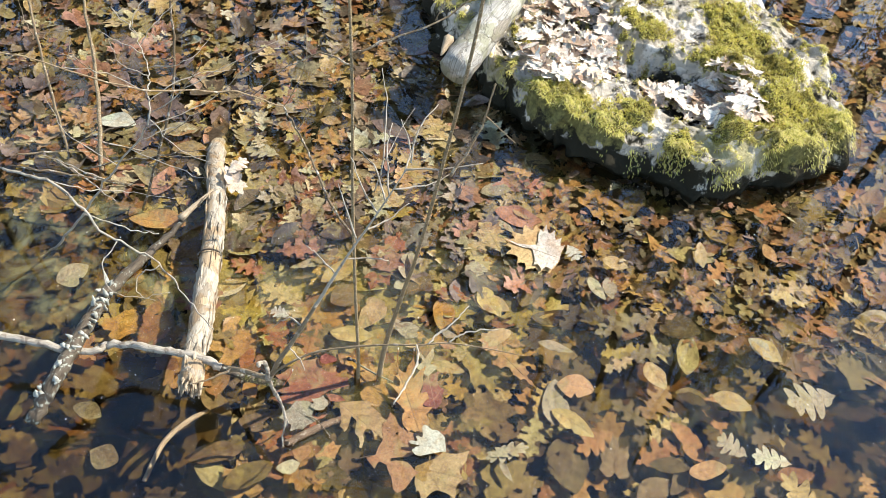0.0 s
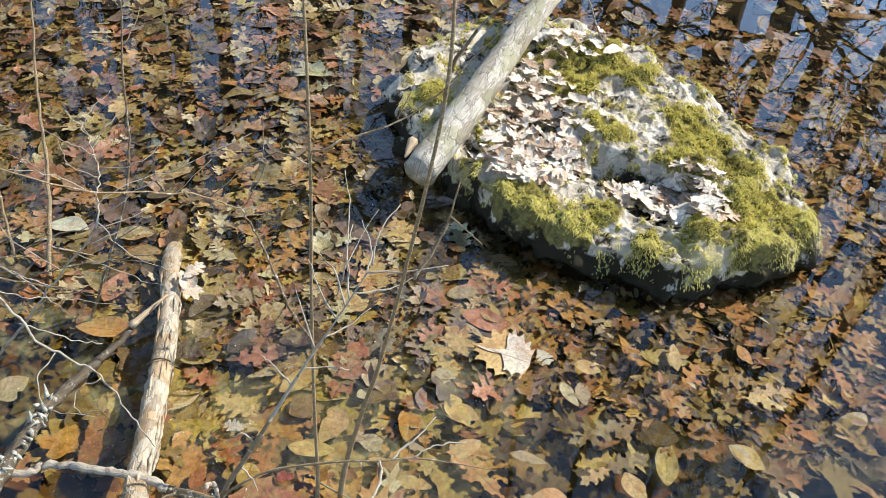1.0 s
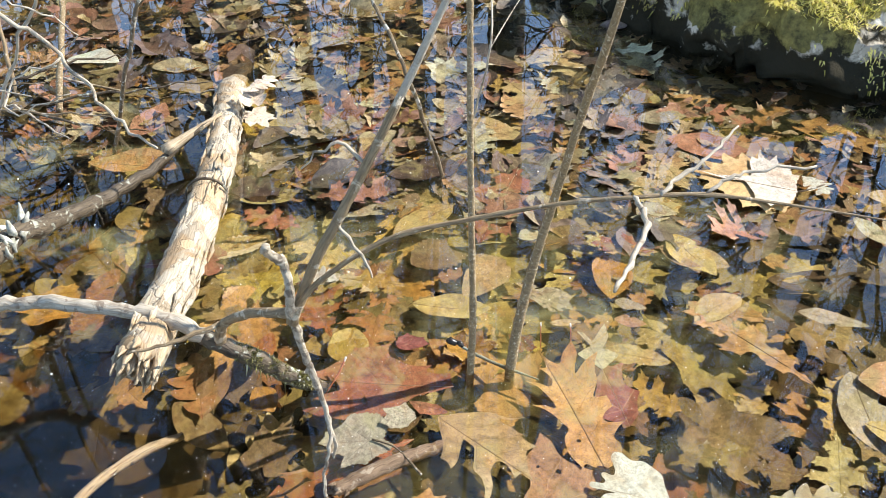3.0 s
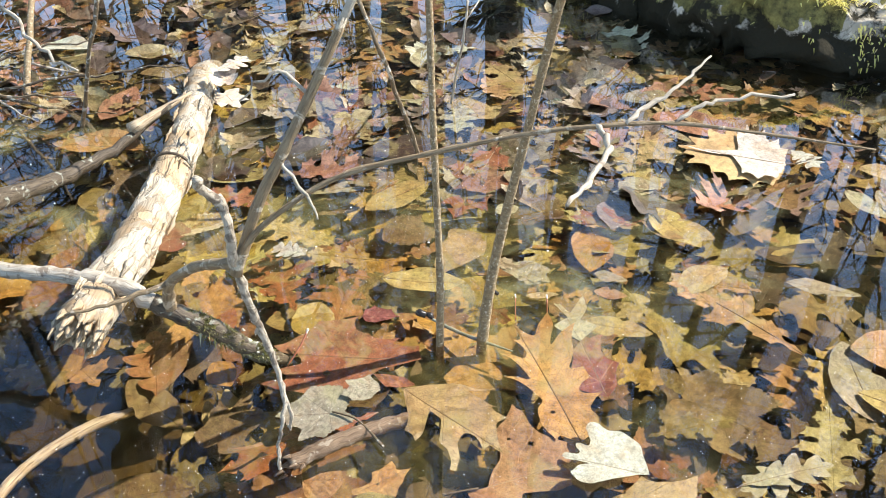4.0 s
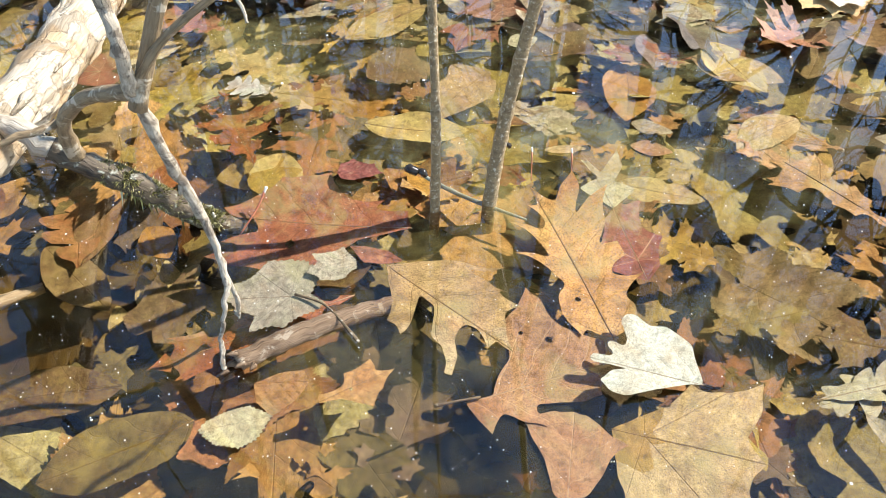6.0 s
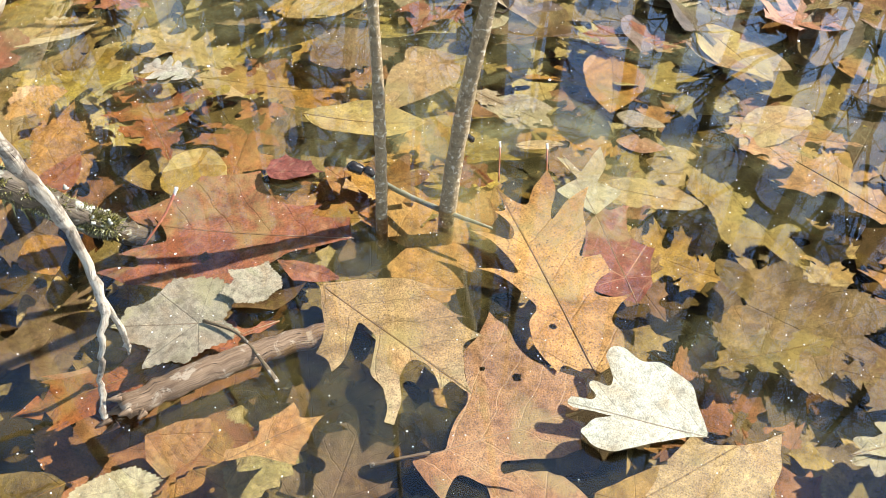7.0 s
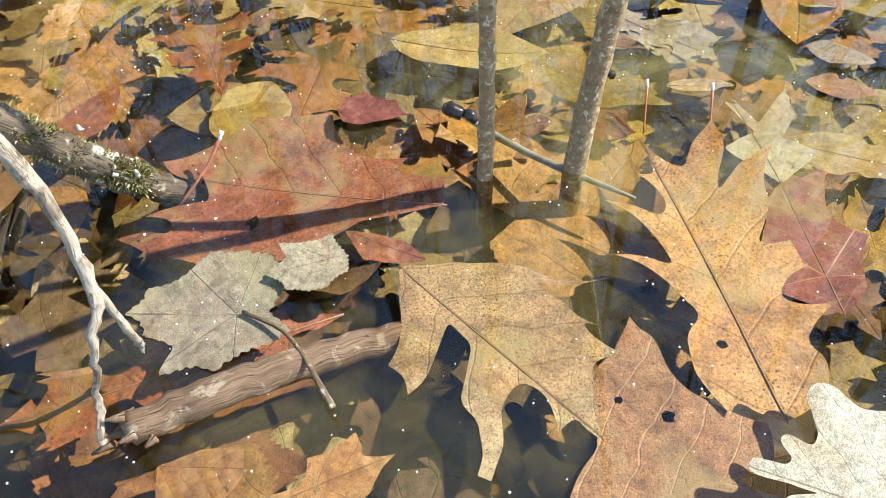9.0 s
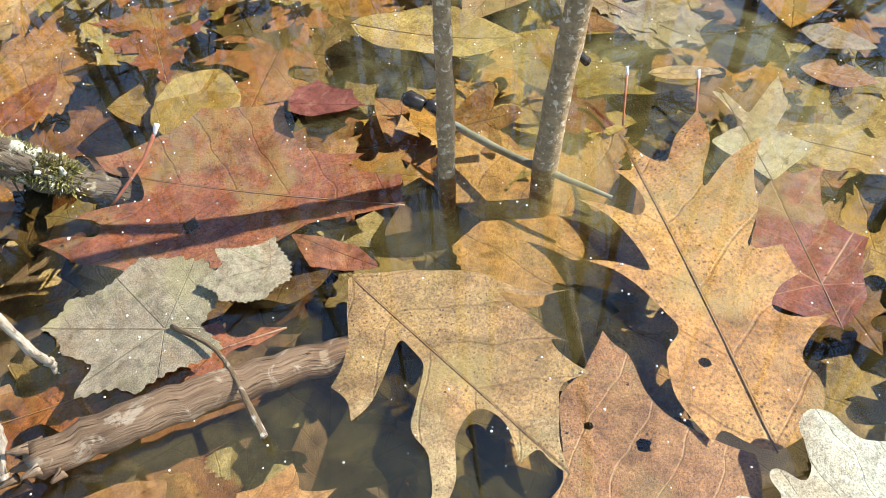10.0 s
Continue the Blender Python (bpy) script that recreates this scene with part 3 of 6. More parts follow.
def lobed_rim(sides, rng, tooth=0.0):
    """The rim of a leaf from its lobes: words of a letter and a place (part of the length along, part of the length aside),
    base to tip on the first side, tip to base on the second. t: a sharp tip, r: a round tip, s: a bay between lobes."""
    first, second = [[(w[0], *(float(n) for n in w[1:].split(","))) for w in side.split()] for side in sides.split("|")]
    ring = [("s", 0.0, 0.0)] + first + [("t" if "t" in sides else "r", 1.0, 0.0)] + second
    full = []
    for i, (k, x, y) in enumerate(ring):
        near = [ring[i - 1], ring[(i + 1) % len(ring)]]
        if k == "r" and all(q[0] == "s" for q in near):      # a broad round end
            tip = np.array((x, y))
            axis = tip - (np.array(near[0][1:]) + np.array(near[1][1:])) / 2
            axis = axis / (np.linalg.norm(axis) + 1e-9)
            over = np.array((-axis[1], axis[0])) * 0.04
            if np.dot(over, np.array(near[0][1:]) - tip) < 0:
                over = -over
            full += [("s", *(tip - 0.03 * axis + over)), ("s", *tip), ("s", *(tip - 0.03 * axis - over))]
        else:
            full.append((k, x, y))
    ring = full
    out = []
    for i, (k, x, y) in enumerate(ring):
        out.append((k == "t", np.array((x, y))))
        k2, x2, y2 = ring[(i + 1) % len(ring)]
        d = np.array((x2 - x, y2 - y))
        ln = math.hypot(*d)
        side = np.array((-d[1], d[0])) / (ln + 1e-9)
        if side[1] * (y + y2) > 0:
            side = -side
        sharp = (k == "t") + (k2 == "t")
        for u in np.linspace(0, 1, max(2, int(ln / 0.06) + 1))[1:-1]:
            out.append((False, np.array((x, y)) + d * u + side * ln * 0.08 * sharp * math.sin(math.pi * u) + rng.normal(0, 0.004, 2)))
    for turn in range(2):     # round every corner but the sharp tips
        cut = []
        for i, (fixed, q) in enumerate(out):
            if fixed:
                cut.append((True, q))
            else:
                cut += [(False, q * 0.75 + out[i - 1][1] * 0.25), (False, q * 0.75 + out[(i + 1) % len(out)][1] * 0.25)]
        out = cut
    mid = np.array((0.5, 0.0))
    rim = [tuple(mid + (q - mid) * (1 + (tooth * ((i // 2) % 2) if not fixed else 0))) for i, (fixed, q) in enumerate(out)]
    return [q for i, q in enumerate(rim) if math.hypot(q[0] - rim[i - 1][0], q[1] - rim[i - 1][1]) > 2e-3]


LEAF_SEED = [11]


def fallen_leaf(kind, x, y, z, turn, length, width, colour, label, curl=0.022, wave=0.018, petiole=0.0, bend=0.0, tilt=(0.0, 0.0), name="fallen_leaf", lobes="", holes=(), tooth=0.0):
    """A single leaf with its base at (x, y, z), pointing along turn (degrees). lobes: its own outline, as in lobed_rim()."""
    LEAF_SEED[0] += 1
    rng = np.random.RandomState(LEAF_SEED[0])
    if lobes:
        v, f, u = blade(lobed_rim(lobes, rng, tooth), length, rng, curl, wave, 0.06, 0.0, holes)
    else:
        v, f, u = leaf_data(kind, length, width, rng, curl, wave)
    ob = new(name, mesh_of(name, v, f, LEAF[colour, kind == "maple"], u))
    ob.matrix_basis = pose(x, y, z, tilt[0], tilt[1], turn)
    tagged(ob, label, "leaf", "leaves in the pond")
    if length > 0.045:
        part("midrib", tube_data(RIDGE[3 if kind == "maple" and not lobes else 0:], [0.0030 * length, 0.0020 * length, 0.0007 * length], n=16, sides=5, rough=0.1), PALERIB if colour in ("red", "pink", "redbrown", "white", "grey") else DARKRIB, ob)
    if petiole:
        b = 0.2 * length if kind == "maple" and not lobes else 0.01
        pts = [(b, 0, 0.001), (b - petiole * 0.5, bend * 0.3, 0.004), (b - petiole, bend, 0.006)]
        part("petiole", tube_data(pts, [0.0011, 0.0008, 0.0014], n=10, sides=5), TWIGDK, ob)
    return ob

# ---- ground, water ----


def build_ground():
    """One sheet: the pond's bowl near the middle, banks, and the forest floor out to the horizon."""
    rad = [0.0, 0.4, 0.8, 1.2, 1.6, 2.0, 2.4, 2.8, 3.2, 3.6, 4.2, 5.0, 6.0, 7.0, 8.0, 9.0, 10.5, 13, 17, 25, 40, 80, 160, 400, 1200]
    n = 72
    v = [(0.3, 2.0, -0.32)]
    for r in rad[1:]:
        for s in range(n):
            a = 2 * math.pi * s / n
            x, y = 0.3 + r * math.cos(a), 2.0 + r * math.sin(a)
            u = min(max((r - 5.5 - 0.8 * noise.noise((math.cos(a), math.sin(a), 3))) / 3.0, 0), 1)
            z = -0.32 + 0.81 * u * u * (3 - 2 * u) + 0.02 * noise.noise((x * 1.3, y * 1.3, 0)) + (0.3 * noise.noise((x * 0.1, y * 0.1, 5)) if r > 9 else 0)
            v.append((x, y, z))
    f = [(0, 1 + s, 1 + (s + 1) % n) for s in range(n)]
    for i in range(len(rad) - 2):
        a, b = 1 + i * n, 1 + (i + 1) * n
        f += [(a + s, b + s, b + (s + 1) % n, a + (s + 1) % n) for s in range(n)]
    ob = new("ground", mesh_of("ground", v, f, MUD))
    return tagged(ob, "dark brown muddy pond bottom and woodland floor", "ground", kind="structure")


def build_water():
    n = 64
    v = [(0.3, 2.0, 0.0)] + [(0.3 + r * math.cos(2 * math.pi * s / n), 2.0 + r * math.sin(2 * math.pi * s / n), 0.0) for r in (2.0, 4.5, 9.0) for s in range(n)]
    f = [(0, 1 + s, 1 + (s + 1) % n) for s in range(n)]
    for i in range(2):
        a, b = 1 + i * n, 1 + (i + 1) * n
        f += [(a + s, b + s, b + (s + 1) % n, a + (s + 1) % n) for s in range(n)]
    ob = tagged(new("water", mesh_of("water", v, f, WATER)), "clear shallow pond water mirroring blue sky and trees", "water", kind="structure")
    ob.visible_shadow = False
    low = part("silt", (np.array(v[:1 + 2 * n]) + (0, 0, -0.0125), f[:2 * n], np.zeros((1 + 2 * n, 2))), SILT, ob, "drifts of yellowish silt hanging in the water")
    low.visible_shadow = False
    low = part("deep_water", (np.array(v[:1 + 2 * n]) + (0, 0, -0.050), f[:2 * n], np.zeros((1 + 2 * n, 2))), DEEPSILT, ob, "dark brown deeper water")
    low.visible_shadow = False
    return ob


ground, water = build_ground(), build_water()

# ---- bare trees beyond the pond, seen mirrored in it ----


def bare_tree(az, dist, height, radius, seed, lean=0.0, limbs_from=0.24, depth=3, label="tall bare leafless tree with dark grey bark"):
    rng = np.random.RandomState(seed)
    a = radians(az)
    base = Vector((0.15 + dist * math.sin(a), 0.7 + dist * math.cos(a), 0.25))
    ob = thing("tree", base, label, "tree", "trees round the pond")
    top = np.array([lean * height * 0.1, rng.uniform(-0.4, 0.4), height])
    mid = np.array([lean * height * 0.03 + rng.uniform(-0.12, 0.12), rng.uniform(-0.15, 0.15), height * 0.45])
    line = [(0, 0, -0.3), mid * 0.3 + (rng.uniform(-0.05, 0.05), 0, 0), mid, (mid + top) / 2 + (rng.uniform(-0.15, 0.15), 0, 0), top]
    part("trunk", tube_data(line, [radius * 1.25, radius, radius * 0.86, radius * 0.6, 0.02], n=24, sides=10, rough=0.05, seed=seed), TRUNKBARK, ob)
    p = spline(line, 60)
    limbs = []

    def grow(start, way, length, r, level):
        q = [np.array(start)]
        w = np.array(way)
        m = 4 if level else 5
        for i in range(m):
            w = w + rng.normal(0, 0.20, 3) + (0, 0, 0.10)
            w /= np.linalg.norm(w)
            q.append(q[-1] + w * length / m)
        limbs.append(tube_data(q, [r, r * 0.6, 0.25 * r], n=7 if level < 2 else 5, sides=5 if level < 2 else 3, rough=0.05, seed=rng.randint(9999)))
        if level < depth:
            for i in range((6, 5, 4)[level]):
                k = rng.randint(1, m)
                side = rng.normal(0, 1, 3)
                side -= side @ w * w
                side /= np.linalg.norm(side) + 1e-9
                grow(q[k] + (q[k + 1] - q[k]) * rng.rand(), w * 0.75 + side * 0.75, length * rng.uniform(0.4, 0.62), r * 0.5, level + 1)

    for i in range(rng.randint(7, 11) + (0 if depth > 2 else 6)):
        u = rng.uniform(limbs_from, 0.97)
        g = rng.uniform(0, 6.28)
        grow(p[int(u * 59)], (math.cos(g) * 0.85, math.sin(g) * 0.85, rng.uniform(0.25, 0.7)), height * rng.uniform(0.14, 0.26) * (1.25 - u), radius * 0.34 * (1.25 - u), 0)
    part("crown", merged(limbs), TRUNKBARK, ob, "bare twiggy crown")
    return ob


for _i, (_az, _d, _h, _r, _l) in enumerate((
        (5.5, 10.5, 17, 0.165, 0.1), (10.2, 12.5, 16, 0.11, -0.2), (12.8, 9.5, 15, 0.17, 0.2), (16.9, 9.0, 11.5, 0.115, 0.0), (20.1, 11.0, 17, 0.12, 0.3),
        (2.3, 13.0, 18, 0.14, 0.0), (-3.5, 11.0, 16, 0.20, -0.2), (-9.5, 12.5, 18, 0.24, 0.2), (-17.0, 10.0, 17, 0.25, -0.1), (-24.5, 14.0, 18, 0.15, 0.1),
        (-29.3, 9.5, 16, 0.20, 0.0), (-38.0, 11.0, 17, 0.22, 0.2), (24.5, 9.5, 16, 0.14, -0.1), (30.0, 13.0, 17, 0.2, 0.1))):
    bare_tree(_az, _d, _h, _r, 40 + _i, _l)

_rng = np.random.RandomState(90)
for _i in range(26):   # the closer-grown wood along the rest of the far bank
    _az = -62 + 2.45 * _i + _rng.uniform(-0.8, 0.8)
    if _i % 3 == 1:
        continue
    if _i >= 24:
        _az = 27 + 5 * (_i - 24)
    bare_tree(_az, _rng.uniform(12, 19), _rng.uniform(15, 20), _rng.uniform(0.09, 0.20), 200 + _i, _rng.uniform(-0.3, 0.3), 0.2, 2)

# ---- boulder ----
RC = Vector((0.44, 2.38, 0.0))


def rock_edge(a):
    """Distance from the boulder's middle to its edge at the water, by bearing."""
    k = (0.51, 0.42, 0.42, 0.60, 0.70, 0.68, 0.58, 0.45, 0.455, 0.46, 0.54, 0.60)   # every 30 degrees from +x
    u = (math.degrees(a) % 360) / 30
    i, f = int(u), u - int(u)
    f = f * f * (3 - 2 * f)
    return k[i % 12] * (1 - f) + k[(i + 1) % 12] * f


def moss_amount(x, y):
    """Where moss cushions grow on the boulder."""
    m = 0.0
    for cx, cy, r in ((0.28, 1.98, 0.10), (0.21, 2.00, 0.07), (0.35, 1.95, 0.08), (0.17, 1.93, 0.05), (0.345, 2.60, 0.10), (0.31, 2.73, 0.09), (0.40, 2.80, 0.09), (0.44, 2.72, 0.09), (0.466, 2.335, 0.05),
                      (0.53, 2.68, 0.07), (0.67, 2.48, 0.08), (0.70, 2.38, 0.09), (0.61, 2.25, 0.06), (0.67, 2.19, 0.08), (0.75, 2.08, 0.10), (0.80, 2.00, 0.10), (0.86, 1.98, 0.09), (0.82, 2.16, 0.08), (0.91, 2.12, 0.09),
                      (0.80, 2.30, 0.06), (0.55, 1.93, 0.05), (-0.05, 2.40, 0.07), (0.12, 2.78, 0.07), (0.25, 2.16, 0.04), (0.39, 2.36, 0.04), (0.45, 2.02, 0.05), (0.68, 2.00, 0.06)):
        m = max(m, 1 - math.hypot(x - cx, y - cy) / (1.25 * r))
    return m + 0.42 * noise.fractal((x * 13, y * 13, 3), 0.8, 2, 3) + 0.5 * noise.fractal((x * 42, y * 42, 8), 0.8, 2, 3) - 0.02


def rock_faces():
    """The planes that bound the boulder's top: lean and height at a point each."""
    rng = np.random.RandomState(17)
    out = []
    for i in range(24):
        r, a = 0.60 * math.sqrt(rng.rand()), rng.uniform(0, 6.283)
        x, y = RC.x + r * math.cos(a), RC.y + r * math.sin(a)
        q = r / rock_edge(a)
        z = 0.235 - 0.115 * q ** 2.4 + 0.05 * (y - 2.3) - 0.05 * (x - 0.5) + rng.uniform(-0.006, 0.012)
        slope = -0.115 * 2.4 * q ** 1.4 / rock_edge(a)
        out.append((x, y, z, slope * math.cos(a) - 0.05 + rng.normal(0, 0.26), slope * math.sin(a) + 0.05 + rng.normal(0, 0.26)))
    return out


ROCK_FACES = rock_faces()


def rock_top(x, y):
    """Height of the boulder's surface over (x, y), and the distance from the middle as a part of that to the edge."""
    dx, dy = x - RC.x, y - RC.y
    a, r = math.atan2(dy, dx), math.hypot(dx, dy)
    q = r / rock_edge(a)
    h = min(z + gx * (x - fx) + gy * (y - fy) for fx, fy, z, gx, gy in ROCK_FACES)
    h = max(h, 0.085)
    n1 = noise.fractal((x * 3.2, y * 3.2, 1.7), 0.9, 2.1, 4)
    d = np.interp(x, (0.30, 0.50, 0.66, 0.86), (2.26, 2.22, 2.17, 2.06)) - y + 0.03 * noise.noise((x * 14, y * 14, 6))    # a ledge across the top, with a hollow at its foot
    w = min(max((x - 0.34) / 0.08, 0), 1) * min(max((0.80 - x) / 0.1, 0), 1)
    up = min(max(0.5 - d / 0.05, 0), 1)
    h += w * (0.030 * up * math.exp(-(max(-d, 0) / 0.2) ** 2) - 0.045 * (1 - up) * math.exp(-(max(d, 0) / 0.10) ** 2))
    h -= 0.045 * math.exp(-((x - 0.25) / 0.10) ** 2 - ((y - 2.32) / 0.20) ** 2)    # the hollow where leaves gather
    r1 = 1 - 2 * abs(noise.noise((x * 5.2 + 0.4 * n1, y * 6.0, 9.0)))
    r2 = 1 - 2 * abs(noise.noise((x * 15.0, y * 17.0 + n1, 4.0)))
    fine = noise.fractal((x * 26, y * 26, 2.2), 0.75, 2.1, 4)
    return (h + 0.028 * n1 + 0.026 * r1 + 0.011 * r2 + 0.008 * fine + 0.026 * min(1.0, max(0.0, moss_amount(x, y)))) * (0.72 + 0.28 * max(0.0, 1 - q ** 9) ** 0.6), q


def rock_side(a, q, z, g):
    """The boulder's steep side below its shoulder: g runs from 0 at the shoulder to 1 under the water."""
    ledge = 0.05 * noise.noise((math.cos(a) * 6, math.sin(a) * 6, 3 + 2 * g)) + 0.04 * noise.noise((math.cos(a) * 15, math.sin(a) * 15, 3 + 4 * g))
    return z * (1 - g) - 0.14 * g, q + 0.06 * math.sin(min(g * 3.4, 3.14)) - 0.06 * g + ledge * min(1, g * 4)


def build_boulder():
    n, m, k = 380, 150, 34
    v, f = [], []
    for i in range(m + k):
        u = i / (m - 1)
        for s in range(n):
            a = 2 * math.pi * s / n
            e = rock_edge(a)
            wob = 0.06 * noise.noise((math.cos(a) * 4, math.sin(a) * 4, 2)) + 0.04 * noise.noise((math.cos(a) * 12, math.sin(a) * 12, 2))
            q = min(u, 1.0) ** 0.85 * 0.975
            z = rock_top(RC.x + e * q * math.cos(a), RC.y + e * q * math.sin(a))[0]
            g = max(0.0, (i - m + 1) / k)
            if g > 0:      # the side, undercut towards the water
                z, q = rock_side(a, q, z, g)
            q *= 1 + wob * min(1, u * u)
            x, y = RC.x + e * q * math.cos(a), RC.y + e * q * math.sin(a)
            w = noise.noise_vector((x * 11, y * 11, z * 16)) * (0.004 + 0.030 * min(1, g * 3)) + noise.noise_vector((x * 38, y * 38, z * 40)) * (0.0025 + 0.008 * min(1, g * 3))
            v.append((x + w.x, y + w.y, z + w.z))
    for i in range(m + k - 1):
        f += [(i * n + s, (i + 1) * n + s, (i + 1) * n + (s + 1) % n, i * n + (s + 1) % n) for s in range(n)]
    f.append(tuple(range(n))[::-1])
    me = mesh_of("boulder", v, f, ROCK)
    lay = me.attributes.new("moss", "FLOAT", "POINT")
    lay.data.foreach_set("value", [min(1.0, max(0.0, moss_amount(q[0], q[1]))) if q[2] > 0.05 else 0.0 for q in v])
    ob = new("boulder", me)
    return tagged(ob, "pale grey lichened boulder with moss standing in the pond", "boulder")


boulder = build_boulder()


def build_moss():
    rng = np.random.RandomState(5)
    v, f = [], []
    while len(f) < 110000:
        x, y = rng.uniform(-0.15, 1.12), rng.uniform(1.82, 3.05)
        z, q = rock_top(x, y)
        if q > 0.985 or moss_amount(x, y) < rng.uniform(0.1, 0.5):
            continue
        hang = q > 0.9
        h = rng.uniform(0.004, 0.011) * (1.6 if hang else 1.0)
        w = rng.uniform(0.0010, 0.0022)
        g = rng.uniform(0, 6.28)
        d = np.array((rng.normal(0, 0.9), rng.normal(0, 0.9) - (0.8 if hang else 0), 0.8 - (1.0 if hang else 0)))
        d = d / np.linalg.norm(d) * h
        b = np.array((x, y, z + 0.004))
        s = np.array((math.cos(g), math.sin(g), 0)) * w
        c = np.array((-math.sin(g), math.cos(g), 0)) * w
        k = len(v)
        v += [b - s, b + s, b + d * 0.6 + c, b + d]
        f += [(k, k + 1, k + 3), (k + 1, k + 2, k + 3)]
    for i in range(5200):     # strands hanging down the front
        a = math.radians(rng.uniform(195, 350))
        if noise.noise((math.cos(a) * 7, math.sin(a) * 7, 1)) < rng.uniform(-0.1, 0.35):
            continue
        e, g = rock_edge(a), rng.uniform(0, 0.34) ** 1.2
        z, q = rock_side(a, 0.985, rock_top(RC.x + e * 0.975 * math.cos(a), RC.y + e * 0.975 * math.sin(a))[0], g)
        q *= 1 + 0.06 * noise.noise((math.cos(a) * 4, math.sin(a) * 4, 2)) + 0.04 * noise.noise((math.cos(a) * 12, math.sin(a) * 12, 2))
        b = np.array((RC.x + e * q * math.cos(a) + 0.004 * math.cos(a), RC.y + e * q * math.sin(a) + 0.004 * math.sin(a), z))
        d = np.array((math.cos(a) * 0.35 + rng.normal(0, 0.25), math.sin(a) * 0.35 + rng.normal(0, 0.25), -0.6 + rng.normal(0, 0.4))) * rng.uniform(0.005, 0.012)
        c = np.array((-math.sin(a), math.cos(a), 0)) * rng.uniform(0.0009, 0.0018)
        k = len(v)
        v += [b - c, b + c, b + d * 0.6 + c * 0.8, b + d]
        f += [(k, k + 1, k + 3), (k + 1, k + 2, k + 3)]
    ob = new("moss", mesh_of("moss", v, f, MOSS, smooth=False))
    return tagged(ob, "yellow-green moss cushions growing on the boulder", "moss", kind="stuff")


build_moss()


def scatter_leaves(name, places, mat, kinds, seed, label, group="", variants=10, across=2):
    """Many leaves as one mesh: each place is (x, y, z, size, tilt, curl)."""
    rng = np.random.RandomState(seed)
    temp = []
    for i in range(variants):
        v, f, u = leaf_data(kinds[i % len(kinds)], 1.0, {"ellipse": 0.5, "toothed": 0.6, "red_oak": 0.72, "white_oak": 0.55, "maple": 0.95}[kinds[i % len(kinds)]] * rng.uniform(0.85, 1.2), rng, rng.uniform(-0.05, 0.12) * (0.35 if across == 2 and mat is not DRY_LITTER else 0.8), 0.03, across)
        temp.append((np.array(v) - (0.5, 0, 0), np.array(f, dtype=np.int32), np.array(u)))
    vs, fs, us, k = [], [], [], 0
    for x, y, z, size, tilt, curl in places:
        tv, tf, tu = temp[rng.randint(variants)]
        g, ta, tb = rng.uniform(0, 6.28), rng.normal(0, tilt), rng.normal(0, tilt)
        rot = np.array(Euler((ta, tb, g)).to_matrix())
        q = tv.copy()
        q[:, 2] += curl * (q[:, 0] ** 2 * rng.uniform(-1, 1.5) + q[:, 1] ** 2 * rng.uniform(-1, 4))
        vs.append((q * size) @ rot.T + (x, y, z))
        fs.append(tf + k)
        us.append(tu + (rng.uniform(0, 5) * 0, 0))
        k += len(tv)
    v, f, u = np.vstack(vs), np.vstack(fs), np.vstack(us)
    me = bpy.data.meshes.new(name)
    me.vertices.add(len(v))
    me.vertices.foreach_set("co", v.astype(np.float32).ravel())
    me.loops.add(f.size)
    me.loops.foreach_set("vertex_index", f.astype(np.int32).ravel())
    me.polygons.add(len(f))
    me.polygons.foreach_set("loop_start", np.arange(0, f.size, 3, dtype=np.int32))
    me.polygons.foreach_set("use_smooth", np.ones(len(f), dtype=bool))
    me.update(calc_edges=True)
    lay = me.uv_layers.new(name="UVMap")
    lay.data.foreach_set("uv", u[f.ravel()].astype(np.float32).ravel())
    me.materials.append(mat)
    me.validate()
    return tagged(new(name, me), label, "leaves", group, "stuff")


def rock_litter():
    rng = np.random.RandomState(8)
    out = []
    while len(out) < 460:
        c = ((0.15, 2.15, 0.06), (0.21, 2.30, 0.09), (0.27, 2.44, 0.10), (0.30, 2.28, 0.08), (0.28, 2.13, 0.06), (0.20, 2.07, 0.06), (0.33, 2.21, 0.05), (0.22, 2.54, 0.09), (0.32, 2.80, 0.09), (0.60, 2.08, 0.06), (0.67, 2.09, 0.06), (0.51, 2.14, 0.05), (0.65, 2.15, 0.05))[rng.randint(13)]
        x, y = rng.normal(c[0], c[2] * 0.6), rng.normal(c[1], c[2] * 0.6)
        z, q = rock_top(x, y)
        if q < 0.9:
            out.append((x, y, z + rng.uniform(0.008, 0.030), rng.uniform(0.038, 0.080), 0.26, 0.4))
    return scatter_leaves("dry_leaf_litter", out, DRY_LITTER, ("red_oak", "white_oak", "ellipse", "red_oak"), 3, "dry curled pinkish-tan leaves heaped on the boulder")


rock_litter()

# ---- logs and dead wood ----


def rock_log():
    ob = thing("log", (0.0060, 2.0369, 0.1051), "weathered pale grey log leaning across the boulder", "log")
    stick("shaft", [(-0.0125, 2.0359, 0.1099), (0.0757, 2.3007, 0.1741), (0.1637, 2.6222, 0.2246), (0.2824, 2.9859, 0.3000), (0.3720, 3.3151, 0.3300)], [0.044, 0.041, 0.038, 0.035, 0.03], GREYLOG, ob, n=46, sides=18, rough=0.07, seed=3)
    for i, (dx, dz, ln) in enumerate(((-0.025, 0.02, 0.05), (0.02, -0.02, 0.07), (-0.01, -0.03, 0.04), (0.028, 0.015, 0.035))):
        stick("splinter", [(-0.02 + dx, 2.115, 0.125 + dz), (-0.024 + dx * 1.1, 2.10 - ln, 0.118 + dz * 1.1)], [0.014, 0.003], ENDWOOD, ob, n=6, sides=6, seed=i)
    return ob


